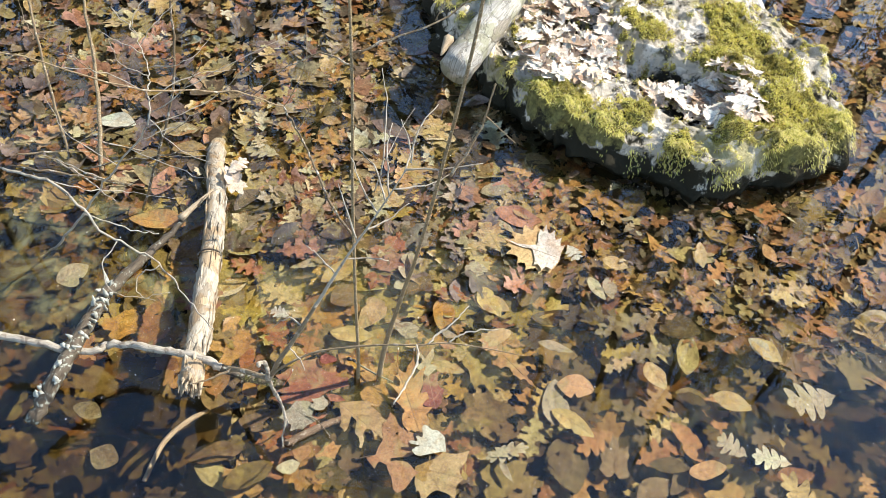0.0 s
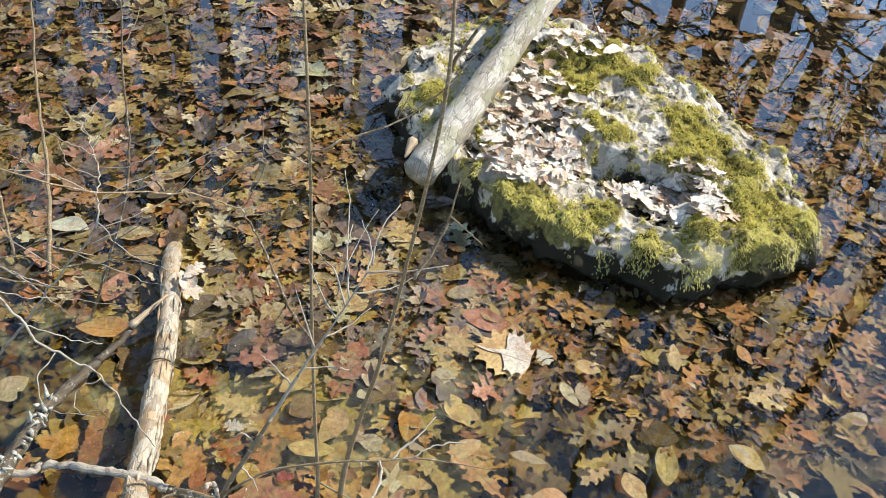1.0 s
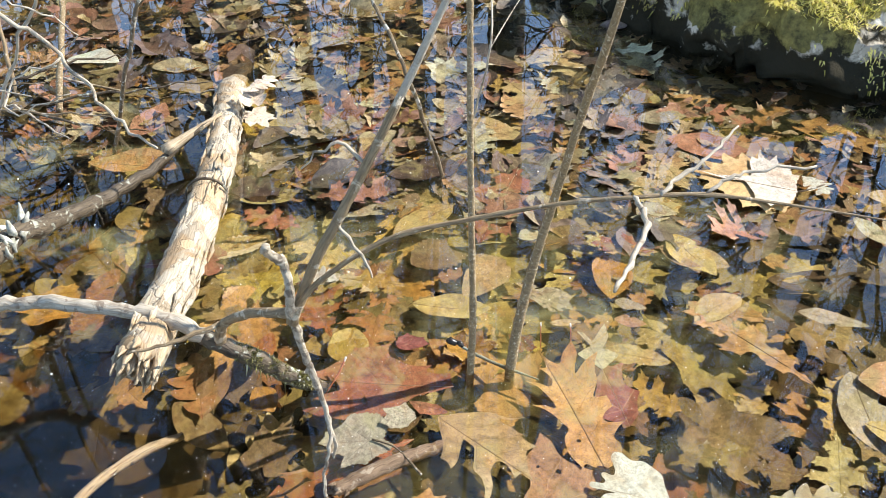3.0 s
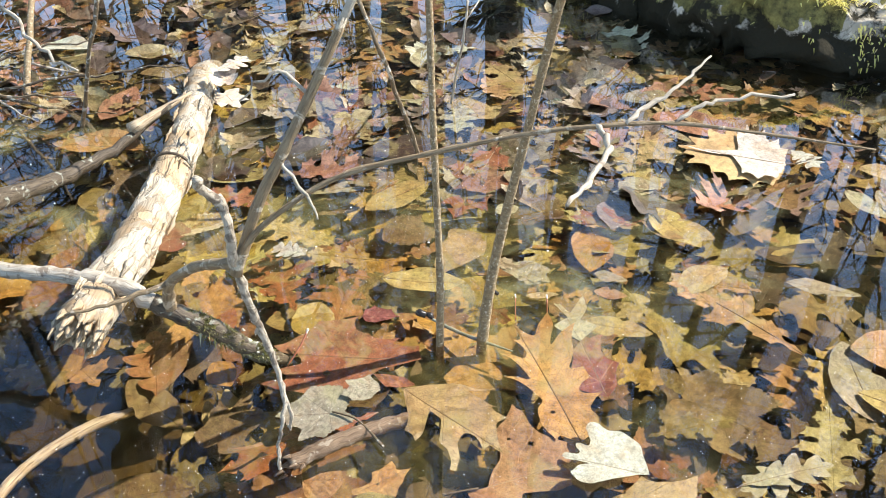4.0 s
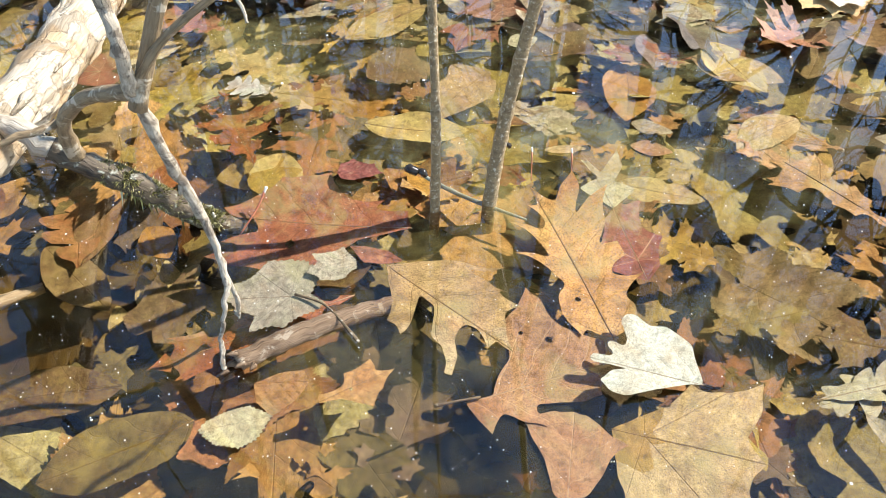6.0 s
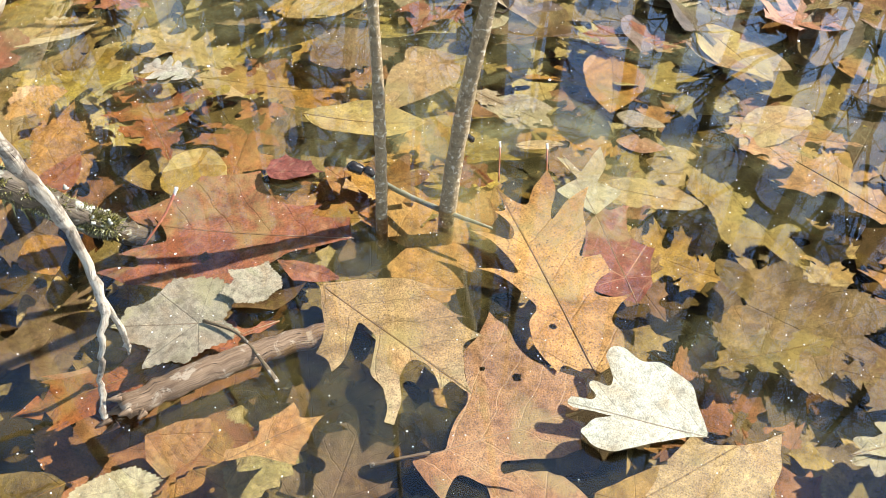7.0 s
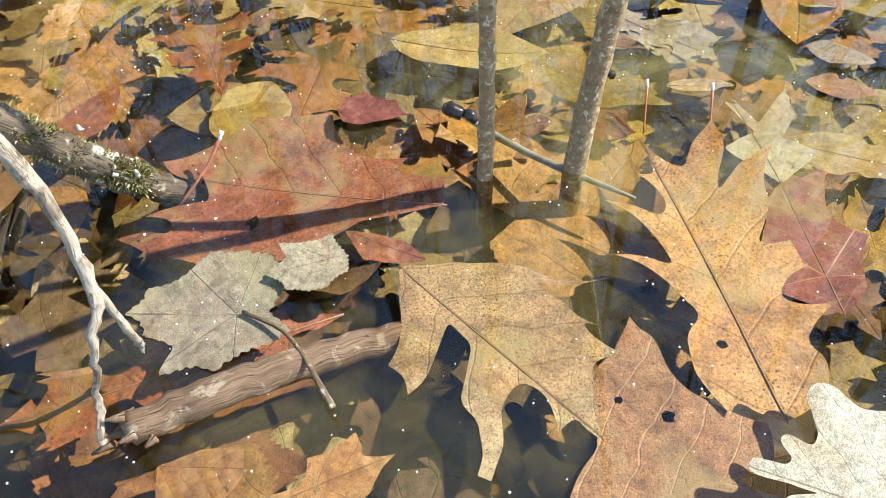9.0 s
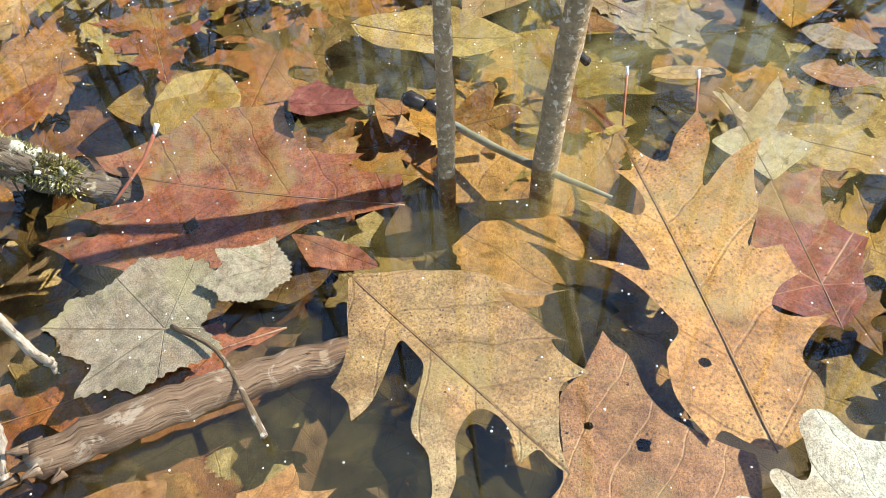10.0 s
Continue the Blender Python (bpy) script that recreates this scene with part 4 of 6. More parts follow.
rock_log()


def split_log():
    ob = thing("log", (-0.3680, 1.3060, 0.0180), "broken grey log with peeling bark lying half in the water", "log")
    line = [(-0.5630, 1.8280, -0.0600), (-0.5110, 1.6840, 0.0000), (-0.4255, 1.4847, 0.0262), (-0.3639, 1.2857, 0.0376), (-0.2862, 1.0568, 0.0915)]
    rr = [0.020, 0.0205, 0.021, 0.0215, 0.0205]
    stick("shaft", line, rr, PEELED, ob, n=60, sides=18, rough=0.09, wobble=0.0012, seed=4)
    rng = np.random.RandomState(3)
    p = spline(line, 100)
    for i in range(30):   # flakes of bark still clinging to the lower half
        k = rng.randint(30, 92)
        g = rng.uniform(-0.6, 2.6)
        off = np.array((math.cos(g) * 0.0215, 0.3 * math.cos(g) * 0.02, math.sin(g) * 0.0215))
        stick("bark_flake", [p[k] + off, p[k + 3] + off * 1.06, p[k + 6] + off * rng.uniform(0.96, 1.08)], [0.0008, rng.uniform(0.002, 0.0045), 0.0008], PEELED, ob, n=7, sides=6, rough=0.5, seed=i)
    for i in range(34):   # frayed end
        g = 2 * math.pi * i / 34
        o = np.array((math.cos(g), 0.25 * math.cos(g), math.sin(g))) * rng.uniform(0.004, 0.019)
        e = np.array((-0.2681, 1.0182, 0.0989)) + o * 1.1 + rng.normal(0, 0.0025, 3) + np.array((0.013, -0.035, 0.0)) * rng.uniform(-1.15, -0.35)
        stick("splinter", [p[97] + o, (p[97] + o + e) / 2, e], [0.0055, rng.uniform(0.003, 0.005), 0.0008], ENDWOOD, ob, n=8, sides=5, rough=0.45, seed=i + 50)
    ring = [np.array((-0.3932, 1.3807, 0.0336)) + 0.0245 * np.array((math.cos(g) * 0.95, 0.35 * math.cos(g), math.sin(g))) for g in np.linspace(0.1, 3.3, 9)]
    stick("vine", ring, [0.0016, 0.002, 0.0012], DARKBARK, ob, "thin dark vine wound round the log", n=16, sides=5, seed=2)
    return ob


split_log()


def mossy_stick():
    ob = thing("dead_branch", (-0.4890, 1.2540, 0.0000), "dark wet dead branch with lichen and a bare pointed tip", "branch")
    line = [(-0.4603, 1.5426, 0.0422), (-0.5190, 1.3870, 0.0180), (-0.5316, 1.2020, 0.0685), (-0.5146, 1.0442, 0.0957), (-0.5297, 0.9401, 0.0600)]
    stick("shaft", line, [0.002, 0.0085, 0.012, 0.0145, 0.012], DARKBARK, ob, n=40, sides=10, rough=0.16, wobble=0.002, seed=6)
    stick("bare_tip", [(-0.4553, 1.5551, 0.0445), (-0.4958, 1.4634, 0.0324)], [0.0022, 0.0088], ENDWOOD, ob, "peeled pale tip", n=10, sides=8, rough=0.06)
    rng = np.random.RandomState(9)
    p = spline(line, 80)
    for i in range(30):
        k = rng.randint(34, 72)
        g = rng.uniform(0, 3.2)
        c = p[k] + 0.0125 * np.array((math.cos(g), 0.2, math.sin(g)))
        stick("lichen", [c, c + rng.normal(0, 0.004, 3) + (0, 0, 0.003), c + rng.normal(0, 0.006, 3) + (0, 0, 0.005)], [0.002, rng.uniform(0.003, 0.006), 0.001], LEAFLICHEN, ob, n=5, sides=6, rough=0.5, seed=i)
    return ob


_k = Mat("grey_lichen")
LEAFLICHEN = _k.surface(_k.ramp(_k.noise(_k.coord(), 160.0), (0.3, (0.24, 0.23, 0.17)), (0.7, (0.62, 0.60, 0.50))), 0.9)
mossy_stick()


def soaked_stick():
    ob = thing("stick", (-0.0670, 1.0710, 0.0000), "soaked brown broken stick lying among leaves at the surface", "stick")
    stick("shaft", [(-0.1065, 1.0325, 0.0020), (-0.0730, 1.0660, 0.0020), (-0.0240, 1.1130, -0.0090)], [0.0062, 0.0070, 0.0066, 0.0060], DRIFT, ob, n=26, sides=18, rough=0.05, wobble=0.0005, seed=5)
    rng = np.random.RandomState(12)
    for i in range(16):
        o = rng.normal(0, 0.0034, 3)
        stick("splinter", [np.array((-0.1045, 1.0345, 0.0020)) + o, np.array((-0.1085, 1.0305, 0.0020)) + o * 1.3], [0.0024, 0.0006], DRIFT, ob, n=5, sides=5, rough=0.2, seed=i)
    return ob


soaked_stick()

# ---- saplings and twigs standing in the water ----
FORK = np.array((-0.1290, 1.0490, 0.1933))


def sapling_a():
    ob = thing("sapling", (-0.0190, 1.1850, 0.0000), "thin straight leafless sapling rising from the water", "sapling", "saplings in the pond")
    stick("stem", [(-0.0220, 1.1950, -0.0600), (-0.0210, 1.1960, 0.0000), (-0.0205, 1.1990, 0.0500), (-0.0222, 1.2055, 0.1000), (-0.0316, 1.2306, 0.2388), (-0.0425, 1.2689, 0.4385), (-0.0470, 1.2985, 0.6823), (-0.0876, 1.4087, 0.9800), (-0.1295, 1.4807, 1.2500)], [0.0042, 0.0036, 0.0030, 0.0026, 0.0021, 0.0014], SAPLING, ob, n=70, sides=8, rough=0.07, seed=1, nodes=0.12)
    stick("twig", [(-0.0469, 1.2987, 0.6824), (0.0230, 1.3287, 0.7068), (0.0942, 1.3704, 0.7423), (0.2013, 1.4520, 0.8600)], [0.0016, 0.0013, 0.0008], TWIG, ob, n=18, sides=5, wobble=0.0012, seed=2)
    stick("twig", [(0.0586, 1.3447, 0.7247), (0.0752, 1.3702, 0.7694)], [0.0009, 0.0005], TWIG, ob, n=6, sides=5)
    stick("twig", [(-0.0465, 1.2970, 0.6624), (-0.1019, 1.3236, 0.6519), (-0.1462, 1.3319, 0.6150), (-0.1909, 1.3404, 0.5868)], [0.0015, 0.0012, 0.0007], TWIG, ob, n=16, sides=5, wobble=0.0012, seed=4)
    stick("twig", [(-0.1240, 1.3278, 0.6335), (-0.1262, 1.3428, 0.6960)], [0.001, 0.0005], TWIG, ob, n=6, sides=5)
    stick("twig", [(-0.0645, 1.3822, 0.9000), (-0.1105, 1.3982, 0.9200), (-0.1657, 1.4046, 0.9000)], [0.0014, 0.0006], TWIG, ob, n=10, sides=5)
    stick("twig", [(-0.0738, 1.3909, 0.9300), (0.0178, 1.4422, 1.0000), (0.1093, 1.4749, 1.0800)], [0.0014, 0.0006], TWIG, ob, n=10, sides=5)
    return ob


def sapling_b():
    ob = thing("sapling", (0.0160, 1.2130, 0.0000), "brown leaning leafless sapling with pale flecked bark", "sapling", "saplings in the pond")
    stick("stem", [(0.0140, 1.2020, -0.1000), (0.0170, 1.2135, 0.0000), (0.0205, 1.2220, 0.0500), (0.0265, 1.2285, 0.1000), (0.0345, 1.2325, 0.1500), (0.0435, 1.2325, 0.2000), (0.0610, 1.2205, 0.3000), (0.0781, 1.1960, 0.3926), (0.1084, 1.1941, 0.6035), (0.1361, 1.2048, 0.8533), (0.1287, 1.2500, 0.9870), (0.1195, 1.2778, 1.1270)], [0.0056, 0.0052, 0.0045, 0.0039, 0.0033, 0.0026, 0.0020, 0.0016], SAPLING, ob, n=80, sides=10, rough=0.08, seed=7, nodes=0.10)
    stick("twig", [(0.1362, 1.2049, 0.8533), (0.1454, 1.2282, 0.9047), (0.2157, 1.2829, 0.9792), (0.2722, 1.3290, 1.0103)], [0.0024, 0.0018, 0.0010], TWIGDK, ob, n=18, sides=6, wobble=0.001, seed=3)
    stick("twig", [(0.2015, 1.2714, 0.9637), (0.2514, 1.2560, 0.9792), (0.2881, 1.2102, 0.9447)], [0.0014, 0.0007], TWIG, ob, n=12, sides=5, wobble=0.001)
    stick("twig", [(0.1250, 1.1597, 0.6235), (0.1496, 1.1950, 0.6670), (0.1621, 1.2160, 0.7400)], [0.0022, 0.0016, 0.001], TWIG, ob, n=14, sides=5, wobble=0.001, seed=5)
    stick("twig", [(0.1553, 1.2058, 0.6960), (0.2001, 1.1972, 0.6666)], [0.0012, 0.0006], TWIG, ob, n=8, sides=5)
    stick("bud", [(0.0238, 1.2505, 0.0258), (0.0172, 1.2468, 0.0354)], [0.0022, 0.0012], BUD, ob, n=5, sides=6)
    return ob


def branch_c():
    ob = thing("branch", (-0.1330, 1.5390, 0.0000), "slender arching twig dipping into the pond", "branch")
    stick("stem", [(-0.1190, 1.5320, -0.0500), (-0.1330, 1.5390, 0.0000), (-0.1551, 1.4720, 0.1717), (-0.2162, 1.5301, 0.2467), (-0.2639, 1.5480, 0.3322)], [0.003, 0.0032, 0.0026, 0.0022, 0.0018], TWIGDK, ob, n=40, sides=7, wobble=0.0008, seed=11)
    stick("twig", [(-0.2639, 1.5480, 0.3322), (-0.3084, 1.4219, 0.4588), (-0.3961, 1.2902, 0.5457), (-0.4901, 1.1815, 0.6670), (-0.5856, 1.0669, 0.7400)], [0.0017, 0.0015, 0.0012, 0.0007], TWIG, ob, n=30, sides=5, wobble=0.0015, seed=12)
    for i, (a, b) in enumerate((((-0.2639, 1.5480, 0.3322), (-0.2208, 1.5761, 0.4424)), ((-0.2902, 1.4804, 0.4076), (-0.2111, 1.5097, 0.4905)), ((-0.2362, 1.5329, 0.2937), (-0.2100, 1.5412, 0.3592)), ((-0.3520, 1.3568, 0.5013), (-0.3174, 1.3752, 0.5657)))):
        m = (np.array(a) + np.array(b)) / 2 + (0.01, 0.01, 0.006)
        stick("twig", [a, m, b], [0.0012, 0.0009, 0.0005], TWIG, ob, n=10, sides=5, wobble=0.001, seed=i)
    return ob


def branch_d():
    ob = thing("branch", (-0.1230, 1.6890, 0.0000), "thin whitish forked twig standing in the pond", "branch")
    stick("stem", [(-0.1160, 1.6640, -0.0400), (-0.1230, 1.6890, 0.0000), (-0.0882, 1.6272, 0.1473), (-0.1161, 1.7660, 0.1951), (-0.1405, 1.8191, 0.2505)], [0.0018, 0.0018, 0.0014, 0.0009], PALETWIG, ob, n=24, sides=5, wobble=0.0012, seed=13)
    stick("twig", [(-0.0882, 1.6272, 0.1473), (-0.0747, 1.7367, 0.1610), (-0.0574, 1.7934, 0.1790)], [0.0012, 0.0006], BONE, ob, n=10, sides=5)
    return ob


def fork_branch():
    """The bleached branch that crosses the log, its mossy end in the water, and the twigs that spring from its fork."""
    ob = thing("branch", (-0.3116, 1.1051, 0.1019), "bleached grey forked branch with a mossy end on the log", "branch")
    stick("limb", [(-0.7068, 1.0622, 0.1000), (-0.6476, 1.0691, 0.0920), (-0.5028, 1.0801, 0.0799), (-0.4618, 1.1074, 0.0803), (-0.3778, 1.1088, 0.0976), (-0.2986, 1.1120, 0.0960), (-0.2468, 1.1059, 0.0859)], [0.0072, 0.0070, 0.0066, 0.0064, 0.0062, 0.0068, 0.0072], PALETWIG, ob, n=56, sides=10, rough=0.08, wobble=0.0014, seed=21, nodes=0.12)
    stick("mossy_end", [(-0.2505, 1.1059, 0.0871), (-0.2260, 1.1113, 0.0696), (-0.2050, 1.1170, 0.0553), (-0.1920, 1.1370, 0.0180), (-0.1720, 1.1480, -0.0030), (-0.1550, 1.1600, -0.0200)], [0.0075, 0.008, 0.0082, 0.0082, 0.0075, 0.0055], DARKBARK, ob, "dark mossy end dipping into the water", n=34, sides=10, rough=0.22, seed=22)
    rng = np.random.RandomState(31)
    q = spline([(-0.2232, 1.1122, 0.0674), (-0.2050, 1.1170, 0.0553), (-0.1920, 1.1370, 0.0180), (-0.1740, 1.1460, 0.0000)], 60)
    v, f = [], []
    o = np.array(ob.matrix_basis.translation)
    for i in range(17000):
        c = q[rng.randint(60)] - o
        d = rng.normal(0, 1, 3)
        d[2] = abs(d[2]) * (1 if rng.rand() < 0.7 else -1)
        d /= np.linalg.norm(d)
        b, e = c + d * 0.0072, c + d * (0.0072 + rng.uniform(0.0006, 0.0022) * (2.2 if rng.rand() < 0.04 else 1.0)) + rng.normal(0, 0.0007, 3)
        s = np.cross(d, rng.normal(0, 1, 3))
        s = s / np.linalg.norm(s) * rng.uniform(0.0003, 0.0008)
        k = len(v)
        v += [b - s, b + s, e]
        f.append((k, k + 1, k + 2))
    for i in range(14):   # hanging wet strands
        c = q[rng.randint(8, 50)] - o
        e = c + (rng.normal(0, 0.004), rng.normal(0, 0.004), -rng.uniform(0.014, 0.032))
        k = len(v)
        v += [c + (0.0018, 0, 0), c - (0.0018, 0, 0), e]
        f.append((k, k + 1, k + 2))
    for i in range(22):
        c = q[rng.randint(30, 60)] + (rng.normal(0, 0.005), rng.normal(0, 0.004), rng.uniform(0.004, 0.008))
        stick("lichen", [c, c + rng.normal(0, 0.002, 3)], [rng.uniform(0.0008, 0.0018), 0.0006], LEAFLICHEN, ob, n=4, sides=6, rough=0.4, seed=i)
    part("moss_tuft", (v, f, np.zeros((len(v), 2))), DARKMOSS, ob, "green moss fringe", smooth=False)
    stick("twig", [FORK, (-0.1686, 1.0627, 0.1725), (-0.2087, 1.0832, 0.1346), (-0.2302, 1.1020, 0.0953), (-0.2357, 1.1082, 0.0829)], [0.0046, 0.0040, 0.0044, 0.0055, 0.006], TWIG, ob, n=22, sides=8, seed=23)
    stick("twig", [(-0.2117, 1.0853, 0.1324), (-0.2424, 1.0594, 0.1282), (-0.2768, 1.0385, 0.1251)], [0.0026, 0.0018, 0.001], TWIG, ob, n=14, sides=6, wobble=0.0008)
    stick("stub", [FORK, (-0.1237, 1.0425, 0.2215), (-0.1257, 1.0449, 0.2442), (-0.1303, 1.0346, 0.2615), (-0.1225, 1.0183, 0.2812)], [0.0038, 0.0033, 0.0034, 0.0032, 0.0026], BONE, ob, n=26, sides=8, wobble=0.0006, seed=24, nodes=0.25)
    # straight riser
    s1 = [FORK + (0, 0, -0.01), (-0.1087, 1.0621, 0.2377), (-0.0889, 1.0759, 0.2767), (-0.0524, 1.1083, 0.3544), (-0.0136, 1.1340, 0.4409), (0.0280, 1.1633, 0.5235), (0.0677, 1.1922, 0.6079)]
    w = spline(s1, 100)
    stick("riser", w[:50:7], [0.0044, 0.0038, 0.0030], TWIG, ob, n=30, sides=8, rough=0.08, seed=25, nodes=0.1)
    stick("riser_tip", w[48::6], [0.0030, 0.0020, 0.0014, 0.0008], PALETWIG, ob, "white dead upper part", n=30, sides=7, rough=0.08, seed=26, nodes=0.1)
    for i, (k, d) in enumerate(((60, (-0.05, 0.02, 0.03)), (66, (0.06, 0.02, -0.01)), (72, (-0.045, 0.06, 0.05)), (76, (0.05, 0.06, 0.01)), (82, (-0.05, 0.04, 0.06)), (86, (-0.06, 0.07, 0.02)), (90, (0.07, 0.05, 0.0)), (95, (-0.02, 0.06, 0.04)), (96, (0.10, 0.03, 0.01)), (98, (0.02, 0.07, 0.05)), (40, (-0.045, -0.008, -0.005)), (30, (0.03, -0.02, -0.03)), (88, (-0.02, 0.09, 0.05)))):
        d = np.array(d)
        stick("twig", [w[k], w[k] + d * 0.5 + rng.normal(0, 0.006, 3), w[k] + d], [0.0015, 0.0012, 0.0006], PALETWIG, ob, n=10, sides=5, wobble=0.0009, seed=i)
    # long arching twig over the water
    s2 = [FORK + (0.003, 0.0, 0.004), (-0.1034, 1.0568, 0.2252), (-0.0574, 1.0774, 0.2545), (0.0025, 1.0935, 0.2709), (0.0600, 1.1027, 0.2861), (0.1048, 1.1081, 0.2942), (0.1511, 1.1250, 0.2924), (0.2109, 1.1352, 0.2856), (0.2741, 1.1405, 0.2795)]
    stick("arching_twig", s2, [0.0026, 0.0021, 0.0019, 0.0017, 0.0016, 0.0015, 0.0013, 0.0010, 0.0006], TWIG, ob, n=60, sides=7, rough=0.07, seed=26, nodes=0.25)
    stick("twig", [(0.1048, 1.1081, 0.2942), (0.1115, 1.0943, 0.2947), (0.1136, 1.0661, 0.3016), (0.1054, 1.0239, 0.3057), (0.0982, 0.9859, 0.3150)], [0.0017, 0.0018, 0.0017, 0.0010], PALETWIG, ob, n=18, sides=6, wobble=0.0008, nodes=0.3, seed=5)
    stick("twig", [(0.1218, 1.1135, 0.2948), (0.1343, 1.1368, 0.2968), (0.1560, 1.1642, 0.3035), (0.1717, 1.1925, 0.3096)], [0.0015, 0.0014, 0.0008], PALETWIG, ob, n=16, sides=6, wobble=0.0008, nodes=0.3, seed=6)
    stick("twig", [(0.1507, 1.1250, 0.2925), (0.1625, 1.1356, 0.2975), (0.1830, 1.1506, 0.2998), (0.2248, 1.1669, 0.2992)], [0.0014, 0.0013, 0.0007], PALETWIG, ob, n=16, sides=6, wobble=0.0008, nodes=0.3, seed=7)
    # twig hanging to the water
    low = np.array((-0.1138, 1.0562, 0.0575))
    stick("hanging_twig", [FORK, (-0.1260, 1.0563, 0.1404), (-0.1246, 1.0648, 0.0982), low, (-0.1120, 1.0444, 0.0423), (-0.1160, 1.0360, 0.0170), (-0.1120, 1.0250, 0.0050)], [0.0034, 0.0029, 0.0025, 0.0021, 0.0015, 0.0014, 0.0015], BONE, ob, n=46, sides=8, rough=0.12, wobble=0.0004, seed=27, nodes=0.25)
    stick("twig", [low, (-0.1119, 1.0570, 0.0408), (-0.1114, 1.0572, 0.0314), (-0.1180, 1.0630, 0.0100)], [0.0017, 0.0014, 0.0013, 0.0011], BONE, ob, n=14, sides=7, rough=0.16, seed=28, nodes=0.25)
    for i, (c, e, r) in enumerate(((low, (-0.1157, 1.0558, 0.0555), 0.0024), ((-0.1120, 1.0444, 0.0423), (-0.1135, 1.0437, 0.0415), 0.002), ((-0.1160, 1.0360, 0.0170), (-0.1170, 1.0350, 0.0160), 0.0016),
                                   ((-0.1120, 1.0250, 0.0050), (-0.1110, 1.0240, 0.0040), 0.0021), ((-0.1190, 1.0630, 0.0110), (-0.1160, 1.0620, 0.0110), 0.0019), ((-0.1180, 1.0630, 0.0100), (-0.1170, 1.0610, 0.0070), 0.0012), ((-0.1279, 1.0627, 0.1200), (-0.1311, 1.0622, 0.1146), 0.0024))):
        stick("knob", [c, e], [r, r * 0.6], BONE, ob, n=5, sides=6, rough=0.25, seed=i)
    return ob


def left_stems():
    for pts, rr, lab, mat in (
            ([(-0.8500, 1.6190, -0.0500), (-0.8540, 1.6240, -0.0000), (-0.9103, 1.7161, 0.1592), (-0.9953, 1.8608, 0.3600), (-1.0880, 1.9856, 0.6000)], [0.0035, 0.0032, 0.0028, 0.002], "slender grey leafless stem standing in the shallows", TWIG),
            ([(-0.7570, 1.5890, -0.0600), (-0.7490, 1.5860, 0.0000), (-0.8080, 1.7473, 0.1326), (-0.8821, 1.8963, 0.2782), (-0.9509, 2.0857, 0.5000)], [0.006, 0.0056, 0.0042, 0.003, 0.002], "grey leafless stem standing in the shallows", SAPLING),
            ([(-0.6310, 1.5230, -0.0500), (-0.6070, 1.5090, 0.0000), (-0.5376, 1.5249, 0.1805), (-0.5068, 1.5968, 0.3353), (-0.5433, 1.7100, 0.4926), (-0.5726, 1.8278, 0.7000)], [0.0032, 0.003, 0.0026, 0.0022, 0.0016], "crooked thin brown stem standing in the pond", TWIGDK)):
        ob = thing("sapling", pts[1], lab, "sapling", "saplings in the pond")
        stick("stem", pts, rr, mat, ob, n=34, sides=7, wobble=0.001, seed=int(abs(pts[0][0]) * 100))
        rng = np.random.RandomState(int(abs(pts[0][0]) * 100))
        w = spline(pts, 60)
        for i in range(4):
            k = rng.randint(24, 55)
            d = np.array((rng.uniform(-0.14, 0.14), rng.uniform(-0.03, 0.08), rng.uniform(0.02, 0.12)))
            stick("twig", [w[k], w[k] + d * 0.5 + rng.normal(0, 0.008, 3), w[k] + d], [0.0013, 0.001, 0.0005], TWIG, ob, n=10, sides=5, wobble=0.001, seed=i)


